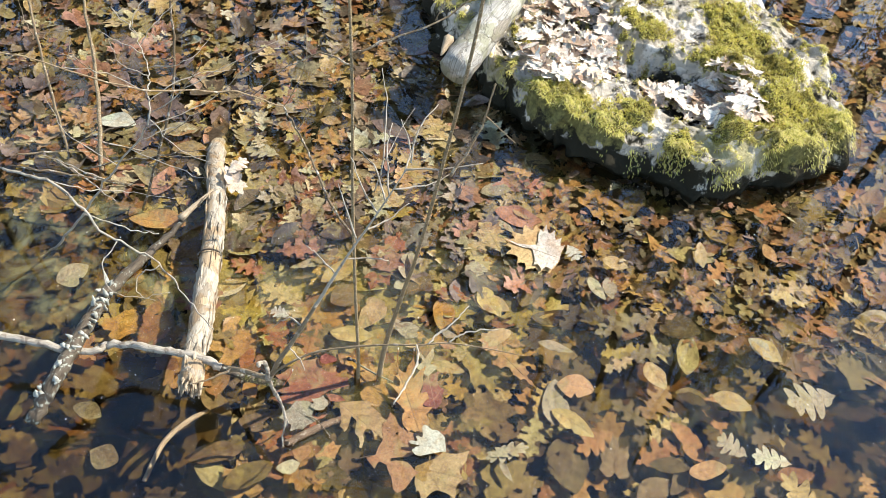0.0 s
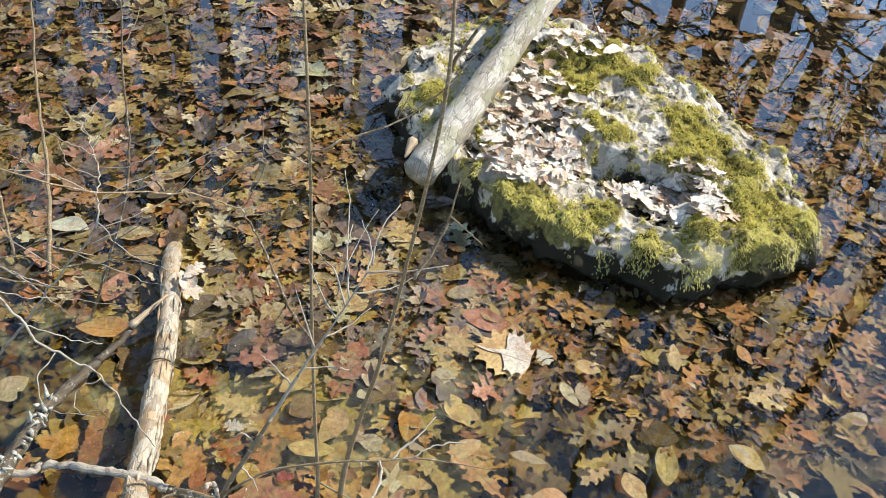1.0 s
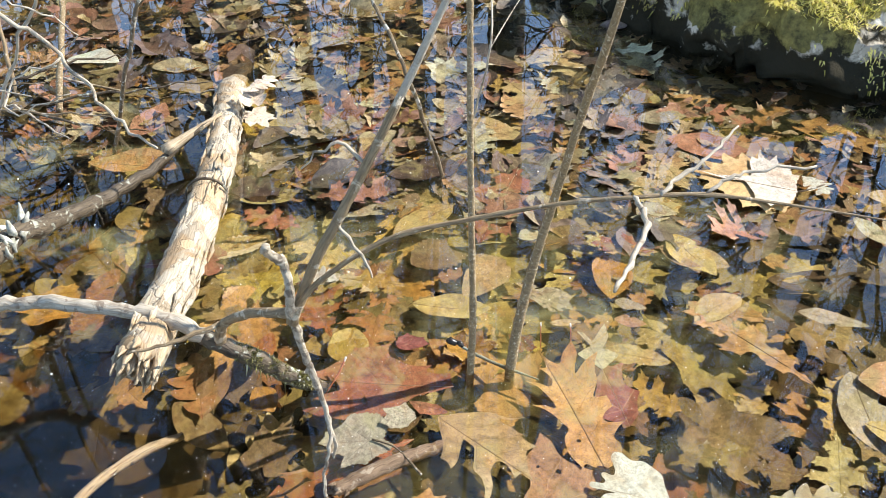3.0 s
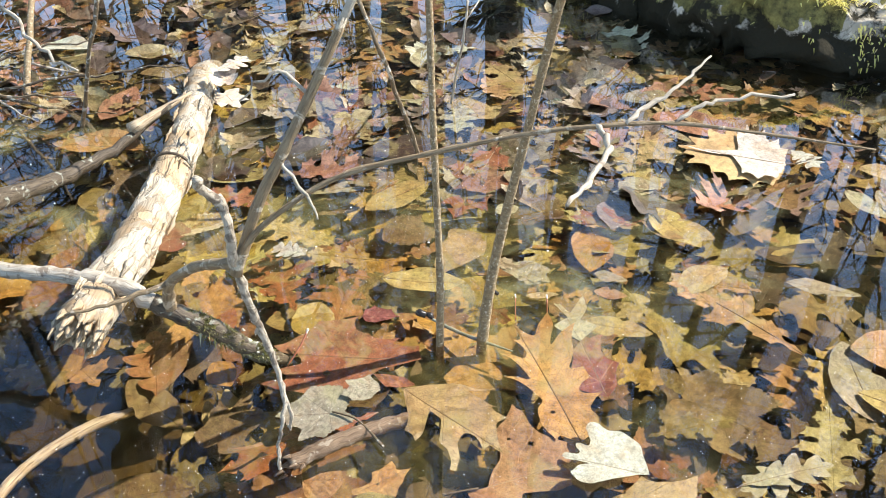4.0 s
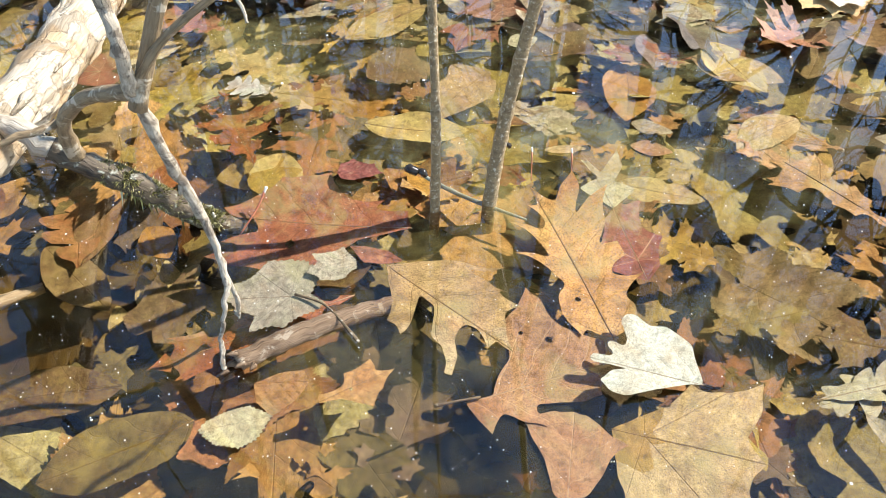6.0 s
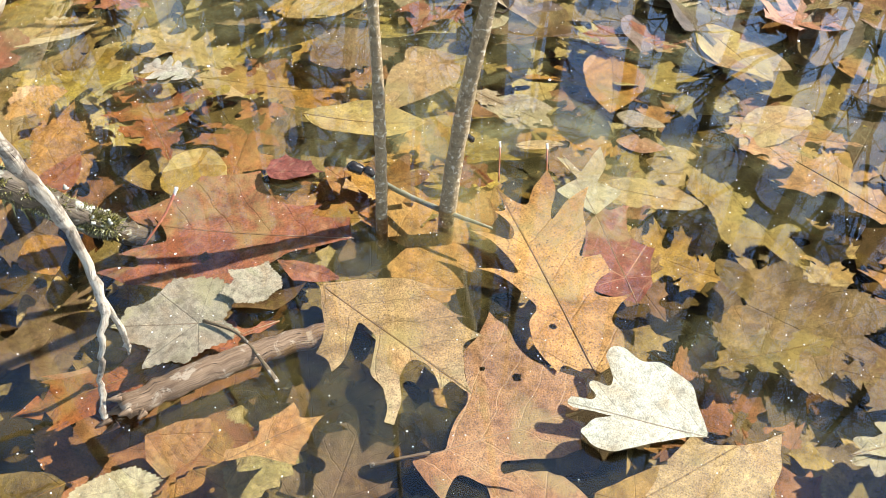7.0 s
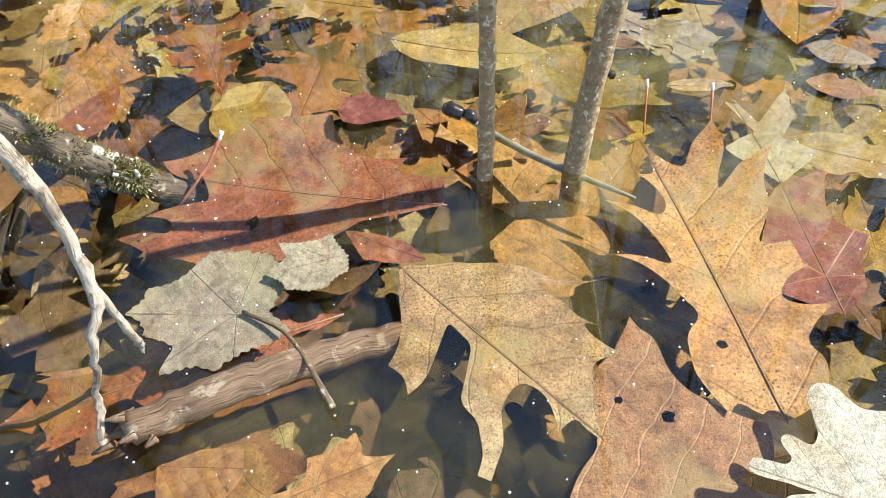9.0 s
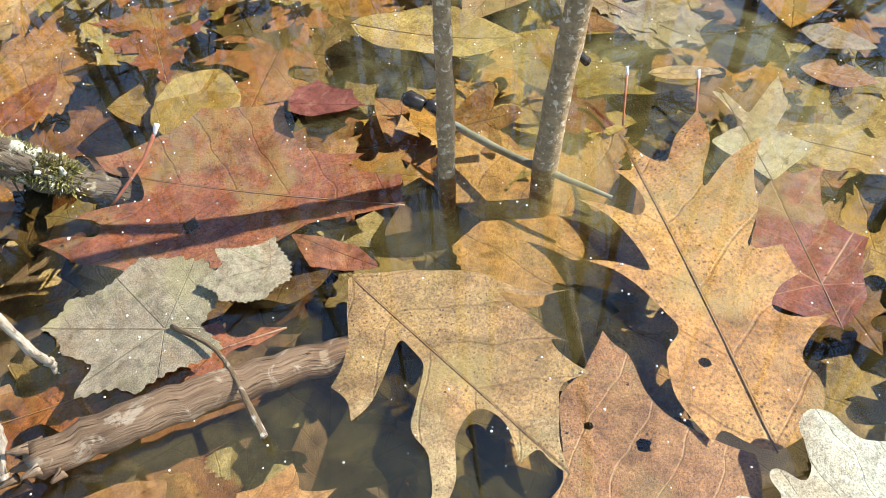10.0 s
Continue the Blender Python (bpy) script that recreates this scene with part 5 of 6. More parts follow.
def tangle():
    """The bush of pale twigs reaching over the water."""
    ob = thing("branch", (-0.7110, 1.3440, 0.0000), "tangle of thin bleached twigs reaching over the water", "branch")
    h = [(-0.7660, 1.3270, -0.0300), (-0.7280, 1.3480, 0.0000), (-0.6262, 1.3480, 0.1348), (-0.5401, 1.3493, 0.2613), (-0.4315, 1.3475, 0.4084), (-0.4414, 1.3919, 0.4496), (-0.4613, 1.4437, 0.4578), (-0.5109, 1.5093, 0.4610), (-0.5540, 1.5541, 0.4636)]
    stick("stem", h, [0.0030, 0.0025, 0.0021, 0.0017, 0.0014, 0.0011, 0.0009, 0.0007], PALETWIG, ob, n=60, sides=6, wobble=0.0015, seed=33)
    w = spline(h, 100)
    rng = np.random.RandomState(77)
    for i, (k, d) in enumerate(((46, (0.10, 0.05, 0.05)), (50, (0.16, 0.12, 0.09)), (54, (0.22, 0.13, 0.12)), (58, (0.12, 0.10, 0.02)), (70, (-0.08, 0.03, 0.04)), (74, (0.10, 0.05, 0.05)), (80, (-0.10, 0.02, 0.02)),
                                (84, (0.05, 0.05, 0.06)), (90, (-0.07, 0.05, 0.02)), (94, (0.03, 0.06, 0.05)), (40, (-0.15, 0.06, 0.08)), (36, (-0.10, -0.02, 0.06)), (44, (0.18, -0.05, 0.02)), (52, (0.12, -0.02, -0.06)), (62, (-0.12, -0.05, 0.06)))):
        d = np.array(d)
        e = w[k] + d
        stick("twig", [w[k], w[k] + d * 0.5 + rng.normal(0, 0.012, 3), e], [0.0010, 0.0008, 0.0004], PALETWIG, ob, n=12, sides=5, wobble=0.0014, seed=i)
    ob2 = thing("branch", (-0.4448, 1.1853, 0.2762), "curling bleached twig hanging over the log", "branch")
    j = [(-0.5865, 1.1781, 0.4300), (-0.4853, 1.1650, 0.4300), (-0.3929, 1.1184, 0.4025), (-0.3163, 1.1200, 0.3440), (-0.2569, 1.0796, 0.3259), (-0.1914, 1.0303, 0.3386)]
    stick("stem", j, [0.0022, 0.002, 0.0016, 0.0013, 0.0008], PALETWIG, ob2, n=40, sides=6, wobble=0.0015, seed=35)
    for i, pts in enumerate(([(-0.4399, 1.1401, 0.4067), (-0.3824, 1.1587, 0.3695), (-0.3545, 1.1869, 0.3327), (-0.4057, 1.2220, 0.2930)], [(-0.3822, 1.1242, 0.3769), (-0.3858, 1.0789, 0.3689), (-0.3500, 1.0439, 0.3587), (-0.2888, 1.0492, 0.3533)],
                             [(-0.3172, 1.1199, 0.3449), (-0.3442, 1.0946, 0.3336), (-0.3253, 1.0672, 0.3249), (-0.2797, 1.0743, 0.3434)], [(-0.5038, 1.1733, 0.4300), (-0.4754, 1.2118, 0.3796), (-0.4290, 1.2503, 0.3496), (-0.3558, 1.2610, 0.3412)])):
        stick("twig", pts, [0.0010, 0.0008, 0.0004], PALETWIG, ob2, n=18, sides=5, wobble=0.0012, seed=i)
    ob3 = thing("branch", (-0.8549, 1.4882, 0.0200), "dark wet twigs matted with debris at the water's edge", "branch")
    for i in range(16):
        a = np.array((-1.05 + rng.uniform(-0.25, 0.3), 1.57 + rng.normal(0, 0.05), 0.005 + rng.uniform(0, 0.03)))
        d = np.array((rng.uniform(0.08, 0.3), rng.normal(0, 0.05), rng.normal(0, 0.015)))
        stick("twig", [a, a + d * 0.5 + rng.normal(0, 0.008, 3), a + d], [0.0025, 0.002, 0.0008], (DARKBARK, TWIG, BONE)[i % 3], ob3, n=12, sides=5, wobble=0.002, seed=i)
    return ob


sapling_a(), sapling_b(), branch_c(), branch_d(), fork_branch(), left_stems(), tangle()


def small_bits():
    ob = thing("bud", (-0.0470, 1.2290, 0.0040), "shiny black wet bud on a thin green submerged stalk", "bud")
    stick("pod", [(-0.0530, 1.2310, 0.0030), (-0.0490, 1.2290, 0.0060), (-0.0430, 1.2290, 0.0040)], [0.002, 0.0042, 0.003], BUD, ob, n=10, sides=8, rough=0.12)
    stick("pod", [(-0.0430, 1.2310, 0.0030), (-0.0390, 1.2290, 0.0050), (-0.0360, 1.2280, 0.0020)], [0.002, 0.0034, 0.002], BUD, ob, n=8, sides=8, rough=0.12)
    stick("stalk", [(-0.0400, 1.2290, 0.0020), (-0.0140, 1.2220, -0.0030), (0.0140, 1.2130, -0.0030), (0.0470, 1.2060, -0.0040)], [0.0014, 0.0018, 0.0018, 0.0008], SUBSTALK, ob, n=16, sides=6)
    ob = thing("stalk", (-0.1480, 1.1690, 0.0100), "red leaf stalk with a white tip sticking out of the water", "stalk")
    stick("shaft", [(-0.1560, 1.1430, -0.0080), (-0.1490, 1.1620, 0.0020), (-0.1450, 1.1730, 0.0120)], [0.0007, 0.0008, 0.0010], LEAFSTALK, ob, n=8, sides=6)
    stick("tip", [(-0.1450, 1.1720, 0.0110), (-0.1440, 1.1750, 0.0150)], [0.0008, 0.0012], SPECK, ob, "white tip", n=5, sides=7)
    for x, y in ((0.038, 1.278), (0.069, 1.284)):
        ob = thing("stalk", (x, y, 0.004), "pale tip of a leaf stalk breaking the surface", "stalk")
        stick("shaft", [(x + 0.004, y - 0.022, -0.010), (x, y, 0.003)], [0.0005, 0.0007], LEAFSTALK, ob, n=6, sides=6)
        stick("tip", [(x + 0.0006, y - 0.002, 0.002), (x - 0.0006, y + 0.001, 0.0045)], [0.0006, 0.0010], SPECK, ob, "white tip", n=5, sides=6)
    ob = thing("root", (-0.4730, 0.9550, 0.0000), "pale yellowish broken stem lying under the water", "stick")
    stick("shaft", [(-0.2740, 1.0690, -0.0160), (-0.2990, 1.0380, -0.0100), (-0.3230, 0.9840, -0.0060), (-0.3244, 0.9079, -0.0040)], [0.004, 0.0055, 0.004], ENDWOOD, ob, n=16, sides=7, rough=0.15)
    rng = np.random.RandomState(4)
    v, f = [], []
    for i in range(3600):
        if i < 3000:
            x, y, r = rng.uniform(-0.5, 0.6), rng.uniform(0.85, 1.6), rng.uniform(0.0002, 0.0007)
        else:
            x, y, r = rng.uniform(-1.2, 1.4), rng.uniform(0.8, 2.6), rng.uniform(0.0006, 0.0018)
        k, g = len(v), rng.uniform(0, 6.28)
        for s in range(6):
            v.append((x + 0.8 * r * math.cos(g + s * 1.047) * rng.uniform(0.7, 1.2), y + 0.8 * r * math.sin(g + s * 1.047), 0.0008))
        v.append((x, y, 0.0012 + r * 0.4))
        f += [(k + s, k + (s + 1) % 6, k + 6) for s in range(6)]
    tagged(new("floating_specks", mesh_of("floating_specks", v, f, SPECK)), "tiny white specks floating on the water", "debris", kind="stuff")


_k = Mat("submerged_stalk")
SUBSTALK = _k.surface(_k.ramp(_k.noise(_k.coord(), 120.0), (0.3, (0.16, 0.17, 0.12)), (0.7, (0.32, 0.33, 0.26))), 0.6)
_k = Mat("red_stalk")
LEAFSTALK = _k.surface(_k.ramp(_k.noise(_k.coord(), 120.0), (0.3, (0.32, 0.09, 0.05)), (0.7, (0.5, 0.2, 0.1))), 0.5)
small_bits()

# ---- leaves told apart ----
fallen_leaf("red_oak", -0.041, 1.137, -0.001, -28, 0.114, 0.099, "tan", "broad tan oak leaf lying just under the surface",
            lobes="s.14,.16 s.29,.29 t.60,.50 s.41,.30 s.55,.31 t.71,.32 s.65,.29 t.83,.28 s.78,.19 s.85,.12 | s.88,.0 t.88,-.08 s.74,-.01 s.66,-.04 s.69,-.15 t.85,-.35 t.81,-.37 s.68,-.24 s.59,-.24 s.45,-.05 s.32,-.04 s.42,-.21 t.45,-.34 t.31,-.31 s.18,-.14")
fallen_leaf("red_oak", 0.121, 1.114, -0.005, 121, 0.156, 0.095, "orange", "bright orange-tan oak leaf with pointed lobes", holes=((0.23, 0.065, 0.016),),
            lobes="s.03,.05 s.08,.09 t.05,.12 s.16,.16 s.28,.14 s.32,.08 s.44,.13 t.56,.24 s.48,.09 s.62,.11 t.77,.19 s.66,.06 s.71,.02 t.85,.06 s.83,.01 | s.83,-.08 t1.01,-.24 s.90,-.23 s.71,-.13 t.84,-.35 s.63,-.25 s.50,-.15 t.50,-.25 t.41,-.25 s.34,-.14 s.31,-.16 t.29,-.29 s.19,-.14 s.13,-.17 s.04,-.12")
fallen_leaf("red_oak", 0.037, 1.045, -0.009, 32, 0.094, 0.100, "pink", "big pinkish-orange oak leaf with a red stalk", petiole=0.03, holes=((0.56, 0.42, 0.020), (0.72, 0.30, 0.03)),
            lobes="s.20,.0 s.30,.15 s.41,.24 s.45,.37 s.50,.57 t.74,.78 s.80,.66 s.80,.49 s.84,.38 t.92,.30 s.99,.23 t1.08,.17 s1.02,.0 | s.87,.0 s.94,-.10 t.88,-.23 s.76,-.24 s.61,-.19 s.45,-.15 s.42,-.22 s.51,-.27 t.45,-.33 s.32,-.26 s.21,-.15 t.09,-.28 s.04,-.15")
fallen_leaf("red_oak", 0.108, 0.994, -0.011, 94, 0.062, 0.060, "pink", "pinkish-tan lobed leaf under a paler one",
            lobes="s.11,.14 s.44,.25 s.66,.40 t.82,.49 s.90,.37 s.98,.20 | s.98,-.12 s.90,-.23 t.71,-.54 s.57,-.39 s.33,-.29 s.15,-.19")
fallen_leaf("white_oak", 0.177, 1.084, 0.005, 178, 0.070, 0.058, "white", "bleached white oak leaf with rounded lobes floating", curl=.05,
            lobes="s.15,.04 s.38,.16 s.62,.30 s.78,.29 s.88,.20 s.80,.08 s.66,.02 s.80,.02 s.94,.03 | s.97,-.06 s.82,-.07 s.80,-.12 r.87,-.22 s.72,-.20 s.70,-.28 s.79,-.46 s.76,-.56 s.66,-.58 s.52,-.49 s.38,-.53 s.14,-.40 s.03,-.10")
fallen_leaf("maple", -0.082, 1.096, 0.001, -162, 0.060, 0.062, "grey", "grey mottled maple leaf with dark veins", petiole=0.043, bend=0.046, curl=.02, tooth=0.035,
            lobes="s-.17,.13 s-.05,.24 t.28,.46 s.37,.41 t.64,.48 s.59,.26 t.80,.19 | t.89,-.22 s.71,-.27 t.59,-.41 s.50,-.54 t.27,-.56 s.07,-.51 t-.07,-.36 s-.06,-.16")
fallen_leaf("maple", -0.062, 1.132, 0.004, -143, 0.035, 0.029, "pale", "small pale grey-green leaf lying on a larger one", tooth=0.04,
            lobes="s.05,.25 t.35,.42 s.55,.40 t.80,.30 | t.90,-.10 s.70,-.20 t.75,-.42 s.40,-.35 t.10,-.40")
fallen_leaf("red_oak", -0.034, 1.179, -0.006, -171, 0.121, 0.098, "redbrown", "large russet leaf crossed by a stem's shadow", holes=((0.72, 0.18, 0.035),),
            lobes="s.15,.06 s.31,.12 s.47,.31 s.64,.38 t.84,.42 s1.01,.43 t1.19,.36 s1.0,.30 s1.03,.22 t1.13,.23 s.92,.10 s.98,.0 t1.04,-.05 | t1.19,-.07 s1.01,-.21 t.88,-.37 s.74,-.39 t.58,-.46 s.50,-.30 s.44,-.24 t.20,-.24 s.26,-.17 t.04,-.15")
fallen_leaf("ellipse", -0.104, 1.215, 0.003, 12, 0.038, 0.030, "darkred", "dark red curled leaf tip standing above the water", curl=.22, lobes="s.10,-.18 s.35,-.25 s.70,-.12 | t.75,.22 s.45,.30 t.28,.42 s.05,.25")
fallen_leaf("red_oak", -0.057, 1.112, -0.012, -141, 0.144, 0.055, "redbrown", "long russet oak leaf under the water")
fallen_leaf("ellipse", -0.073, 1.151, -0.006, -7, 0.041, 0.020, "redbrown", "pointed russet leaf piece under the water", lobes="s.41,-.29 s.72,-.17 | s.67,.15 s.31,.10")
fallen_leaf("maple", 0.139, 1.171, -0.009, 114, 0.092, 0.094, "red", "dull red maple leaf under the water",
            lobes="s.06,.11 s.16,.25 t.22,.48 s.27,.26 s.37,.30 t.71,.12 s.77,.05 | s.84,-.11 t.87,-.26 s.58,-.16 t.43,-.28 s.13,-.15")
fallen_leaf("maple", 0.127, 1.051, -0.012, -2, 0.091, 0.099, "tan", "large tan leaf under the water",
            lobes="s.10,-.37 t.16,-.52 s.19,-.45 t.34,-.83 s.46,-.43 s.54,-.36 t.93,-.46 s.89,-.24 | s.87,.16 t.97,.63 s.61,.44 t.48,.48 s.21,.17")
fallen_leaf("toothed", -0.073, 1.004, -0.002, -151, 0.043, 0.030, "pale", "grey-tan toothed leaf floating on the surface", tooth=0.06, lobes="r.25,.31 r.49,.38 r.81,.26 | r.89,-.13 r.59,-.21 r.29,-.24")
fallen_leaf("red_oak", -0.052, 1.023, -0.010, 43, 0.054, 0.040, "orange", "orange-yellow torn oak leaf", holes=((0.42, -0.02, 0.03),),
            lobes="s.28,-.09 s.48,-.29 t.55,-.36 s.75,-.20 | s.78,.08 t.80,.27 s.67,.23 t.43,.21 s.36,.07 t.06,.10")
fallen_leaf("ellipse", -0.096, 1.027, -0.010, 16, 0.035, 0.031, "orange", "orange-brown leaf piece beside a soaked stick", lobes="s.10,-.40 s.40,-.70 s.80,-.40 | s.90,.25 s.43,.20")
fallen_leaf("ellipse", -0.161, 1.193, -0.013, 89, 0.051, 0.045, "yellow", "yellow-olive round leaf under the water")
fallen_leaf("ellipse", -0.107, 1.290, -0.008, 9, 0.089, 0.039, "yellow", "long yellow-tan leaf under the water")
fallen_leaf("white_oak", 0.108, 1.236, -0.006, 119, 0.062, 0.037, "pale", "pale greenish oak leaf with rounded lobes", lobes="s.14,.09 r.44,.26 s.56,-.03 r.96,.06 r.90,-.05 | s.65,-.10 r1.02,-.49 r.69,-.42 s.44,-.19 r.23,-.38")
fallen_leaf("ellipse", 0.169, 1.479, -0.004, -51, 0.086, 0.046, "yellow", "yellow-tan oval leaf at the surface")
fallen_leaf("red_oak", 0.324, 1.589, 0.004, 168, 0.130, 0.092, "amber", "large tan toothed leaf floating, half of it in sun glare", curl=.03, petiole=0.04, bend=-0.03, tooth=0.02,
            lobes="s.02,.18 t.06,.34 s.16,.30 t.22,.44 s.30,.34 t.44,.50 s.50,.34 t.62,.42 s.66,.26 t.86,.30 s.80,.14 t.94,.12 s.90,.04 | t1.02,-.03 s.84,-.10 t.96,-.24 s.74,-.24 t.80,-.46 s.62,-.40 t.62,-.56 s.50,-.46 t.48,-.64 s.36,-.46 t.30,-.58 s.22,-.38 t.14,-.48 s.10,-.30 t.02,-.32")
# no second leaf: a cream blade painting the sun's glare on the tan one
fallen_leaf("red_oak", 0.324, 1.589, 0.009, 168, 0.128, 0.073, "cream", "white sun glare on the tan leaf, added as a second blade", curl=.05, tooth=0.02,
            lobes="s.02,.16 t.05,.30 s.14,.26 t.20,.38 s.30,.28 t.36,.34 s.44,.10 s.50,.0 | s.46,-.12 s.50,-.30 t.52,-.48 s.44,-.42 t.46,-.60 s.34,-.42 t.28,-.54 s.20,-.34 t.12,-.44 s.08,-.26 t.01,-.28")
fallen_leaf("white_oak", -0.437, 1.597, 0.058, 70, 0.062, 0.044, "cream", "bleached leaf draped over the log's broken end", curl=-.12)
fallen_leaf("maple", -0.418, 1.582, 0.046, 114, 0.076, 0.053, "cream", "bleached leaf caught on the log's tip", curl=.15)
fallen_leaf("red_oak", -0.113, 1.189, -0.012, 10, 0.080, 0.049, "orange", "orange-brown oak leaf under the water")
fallen_leaf("ellipse", -0.124, 0.997, -0.016, -139, 0.094, 0.051, "olive", "broad olive-brown leaf under the water")
fallen_leaf("red_oak", -0.195, 1.238, -0.015, 128, 0.094, 0.066, "redbrown", "russet oak leaf standing off in the water")
fallen_leaf("ellipse", 0.027, 1.332, -0.010, -11, 0.042, 0.029, "pale", "pale ragged leaf under the water")
fallen_leaf("ellipse", 0.107, 1.272, -0.012, -3, 0.070, 0.030, "yellow", "pale yellow long leaf under the water")
fallen_leaf("red_oak", 0.285, 1.358, -0.012, 176, 0.092, 0.041, "orange", "long orange-tan leaf under the water")
fallen_leaf("ellipse", 0.112, 1.349, -0.010, -9, 0.036, 0.018, "pale", "pale leaf under the water")
fallen_leaf("ellipse", 0.114, 1.320, -0.011, -3, 0.035, 0.018, "pink", "pinkish leaf under the water")
fallen_leaf("red_oak", -0.123, 1.325, -0.013, -175, 0.084, 0.051, "tan", "tan oak leaf with pointed lobes under silt")
fallen_leaf("ellipse", -0.220, 1.291, -0.002, 48, 0.031, 0.022, "white", "small crumpled white leaf at the surface")
fallen_leaf("red_oak", -0.180, 1.225, -0.014, 130, 0.107, 0.064, "redbrown", "russet leaf under the water")
fallen_leaf("ellipse", -0.056, 1.394, -0.010, -42, 0.062, 0.037, "tan", "tan leaf behind the stems")
fallen_leaf("ellipse", 0.011, 1.338, -0.011, 8, 0.056, 0.028, "pale", "pale yellow ragged leaf")
fallen_leaf("red_oak", 0.083, 1.431, -0.006, 9, 0.076, 0.026, "orange", "orange leaf breaking the surface")
fallen_leaf("ellipse", -0.105, 1.481, -0.006, -127, 0.096, 0.047, "yellow", "orange-yellow oval leaf under the water")
fallen_leaf("ellipse", -0.173, 1.460, -0.006, -151, 0.074, 0.022, "pale", "narrow pale leaf under the water")
fallen_leaf("ellipse", -0.117, 1.577, -0.004, -151, 0.102, 0.061, "dark", "dark purple-brown broad leaf")
fallen_leaf("red_oak", -0.035, 1.591, -0.006, -97, 0.180, 0.099, "redbrown", "russet oak leaf under the water")
fallen_leaf("red_oak", -0.065, 1.439, -0.012, 49, 0.134, 0.054, "redbrown", "russet leaf under the water")
fallen_leaf("red_oak", 0.317, 1.269, -0.012, 143, 0.157, 0.060, "orange", "long orange-tan oak leaf under the water")
fallen_leaf("white_oak", 0.319, 1.136, -0.008, -149, 0.082, 0.033, "pale", "pale speckled leaf under the water")
fallen_leaf("ellipse", 0.120, 1.503, -0.005, 16, 0.051, 0.018, "pale", "pale oval leaf at the surface")
fallen_leaf("red_oak", 0.178, 1.680, -0.006, -109, 0.128, 0.077, "tan", "tan oak leaf under the water")
fallen_leaf("white_oak", 0.336, 1.639, 0.004, -53, 0.049, 0.044, "white", "small crumpled white leaf floating")
fallen_leaf("ellipse", 0.431, 1.288, -0.006, -175, 0.074, 0.056, "pink", "pinkish round leaf under the water")
fallen_leaf("ellipse", 0.368, 1.193, -0.010, 98, 0.104, 0.057, "pale", "long pale oval leaf under the water")
fallen_leaf("ellipse", 0.355, 1.223, -0.005, -24, 0.094, 0.040, "yellow", "long yellow-tan oval leaf under the water")
fallen_leaf("red_oak", 0.165, 1.454, -0.006, -172, 0.091, 0.045, "redbrown", "torn russet leaf under the water")
fallen_leaf("ellipse", -0.010, 1.429, -0.003, 34, 0.030, 0.024, "pale", "small pale leaf under the water")
fallen_leaf("maple", -0.345, 1.315, -0.010, -162, 0.103, 0.077, "red", "red maple leaf under the log")
fallen_leaf("ellipse", -0.495, 1.480, -0.004, -173, 0.130, 0.058, "orange", "large curled orange-brown leaf at the surface", curl=.12)
fallen_leaf("red_oak", 0.206, 1.815, -0.010, 100, 0.121, 0.096, "orange", "orange-brown oak leaf under the water")
fallen_leaf("ellipse", 0.117, 1.753, -0.005, 29, 0.086, 0.043, "grey", "grey ribbed leaf under the water")
fallen_leaf("ellipse", 0.214, 1.753, -0.005, -64, 0.060, 0.030, "yellow", "yellow leaf at the surface")
fallen_leaf("red_oak", 0.130, 1.681, -0.006, -56, 0.114, 0.068, "tan", "tan oak leaf under the water")
fallen_leaf("ellipse", 0.153, 1.543, -0.004, -117, 0.046, 0.037, "pale", "pale roundish leaf under the water")
fallen_leaf("ellipse", 0.418, 1.624, -0.006, -6, 0.059, 0.036, "tan", "tan leaf under the water")
fallen_leaf("red_oak", 0.533, 1.499, -0.008, -146, 0.139, 0.070, "olive", "olive-brown leaf under the water")
fallen_leaf("ellipse", 0.308, 1.371, -0.006, -5, 0.074, 0.023, "pale", "pale long leaf at the surface")
fallen_leaf("red_oak", 0.505, 1.384, -0.008, -140, 0.077, 0.038, "tan", "tan leaf under the water")
fallen_leaf("red_oak", -0.307, 1.707, -0.008, 69, 0.123, 0.074, "orange", "orange-brown oak leaf under the water")
fallen_leaf("red_oak", -0.243, 1.453, -0.008, 149, 0.079, 0.055, "olive", "olive-tan oak leaf under the water")
fallen_leaf("red_oak", -0.281, 1.396, -0.010, 167, 0.090, 0.054, "redbrown", "russet oak leaf beside the log")
fallen_leaf("red_oak", -0.319, 1.572, -0.012, -30, 0.119, 0.083, "redbrown", "russet oak leaf under the water")
fallen_leaf("ellipse", -0.112, 1.655, -0.006, 23, 0.090, 0.041, "tan", "tan leaf under the water")
fallen_leaf("ellipse", -0.094, 1.754, -0.006, 8, 0.092, 0.032, "yellow", "yellow-tan leaf under the water")
fallen_leaf("ellipse", 0.250, 1.387, -0.010, -133, 0.074, 0.037, "tan", "tan leaf under the water")
fallen_leaf("ellipse", -0.320, 1.894, -0.003, 0, 0.054, 0.032, "tan", "tan oval leaf at the surface")
fallen_leaf("red_oak", -0.315, 1.814, -0.006, 30, 0.098, 0.079, "orange", "orange-brown oak leaf under the water")
fallen_leaf("ellipse", -0.831, 1.732, 0.006, 5, 0.095, 0.057, "white", "bleached leaf floating in the sun", curl=.1)
fallen_leaf("maple", -0.452, 1.630, 0.012, -43, 0.068, 0.061, "cream", "bleached leaf beside the log")
fallen_leaf("white_oak", -0.375, 1.743, -0.003, 177, 0.087, 0.061, "pale", "pale oak leaf under the water")
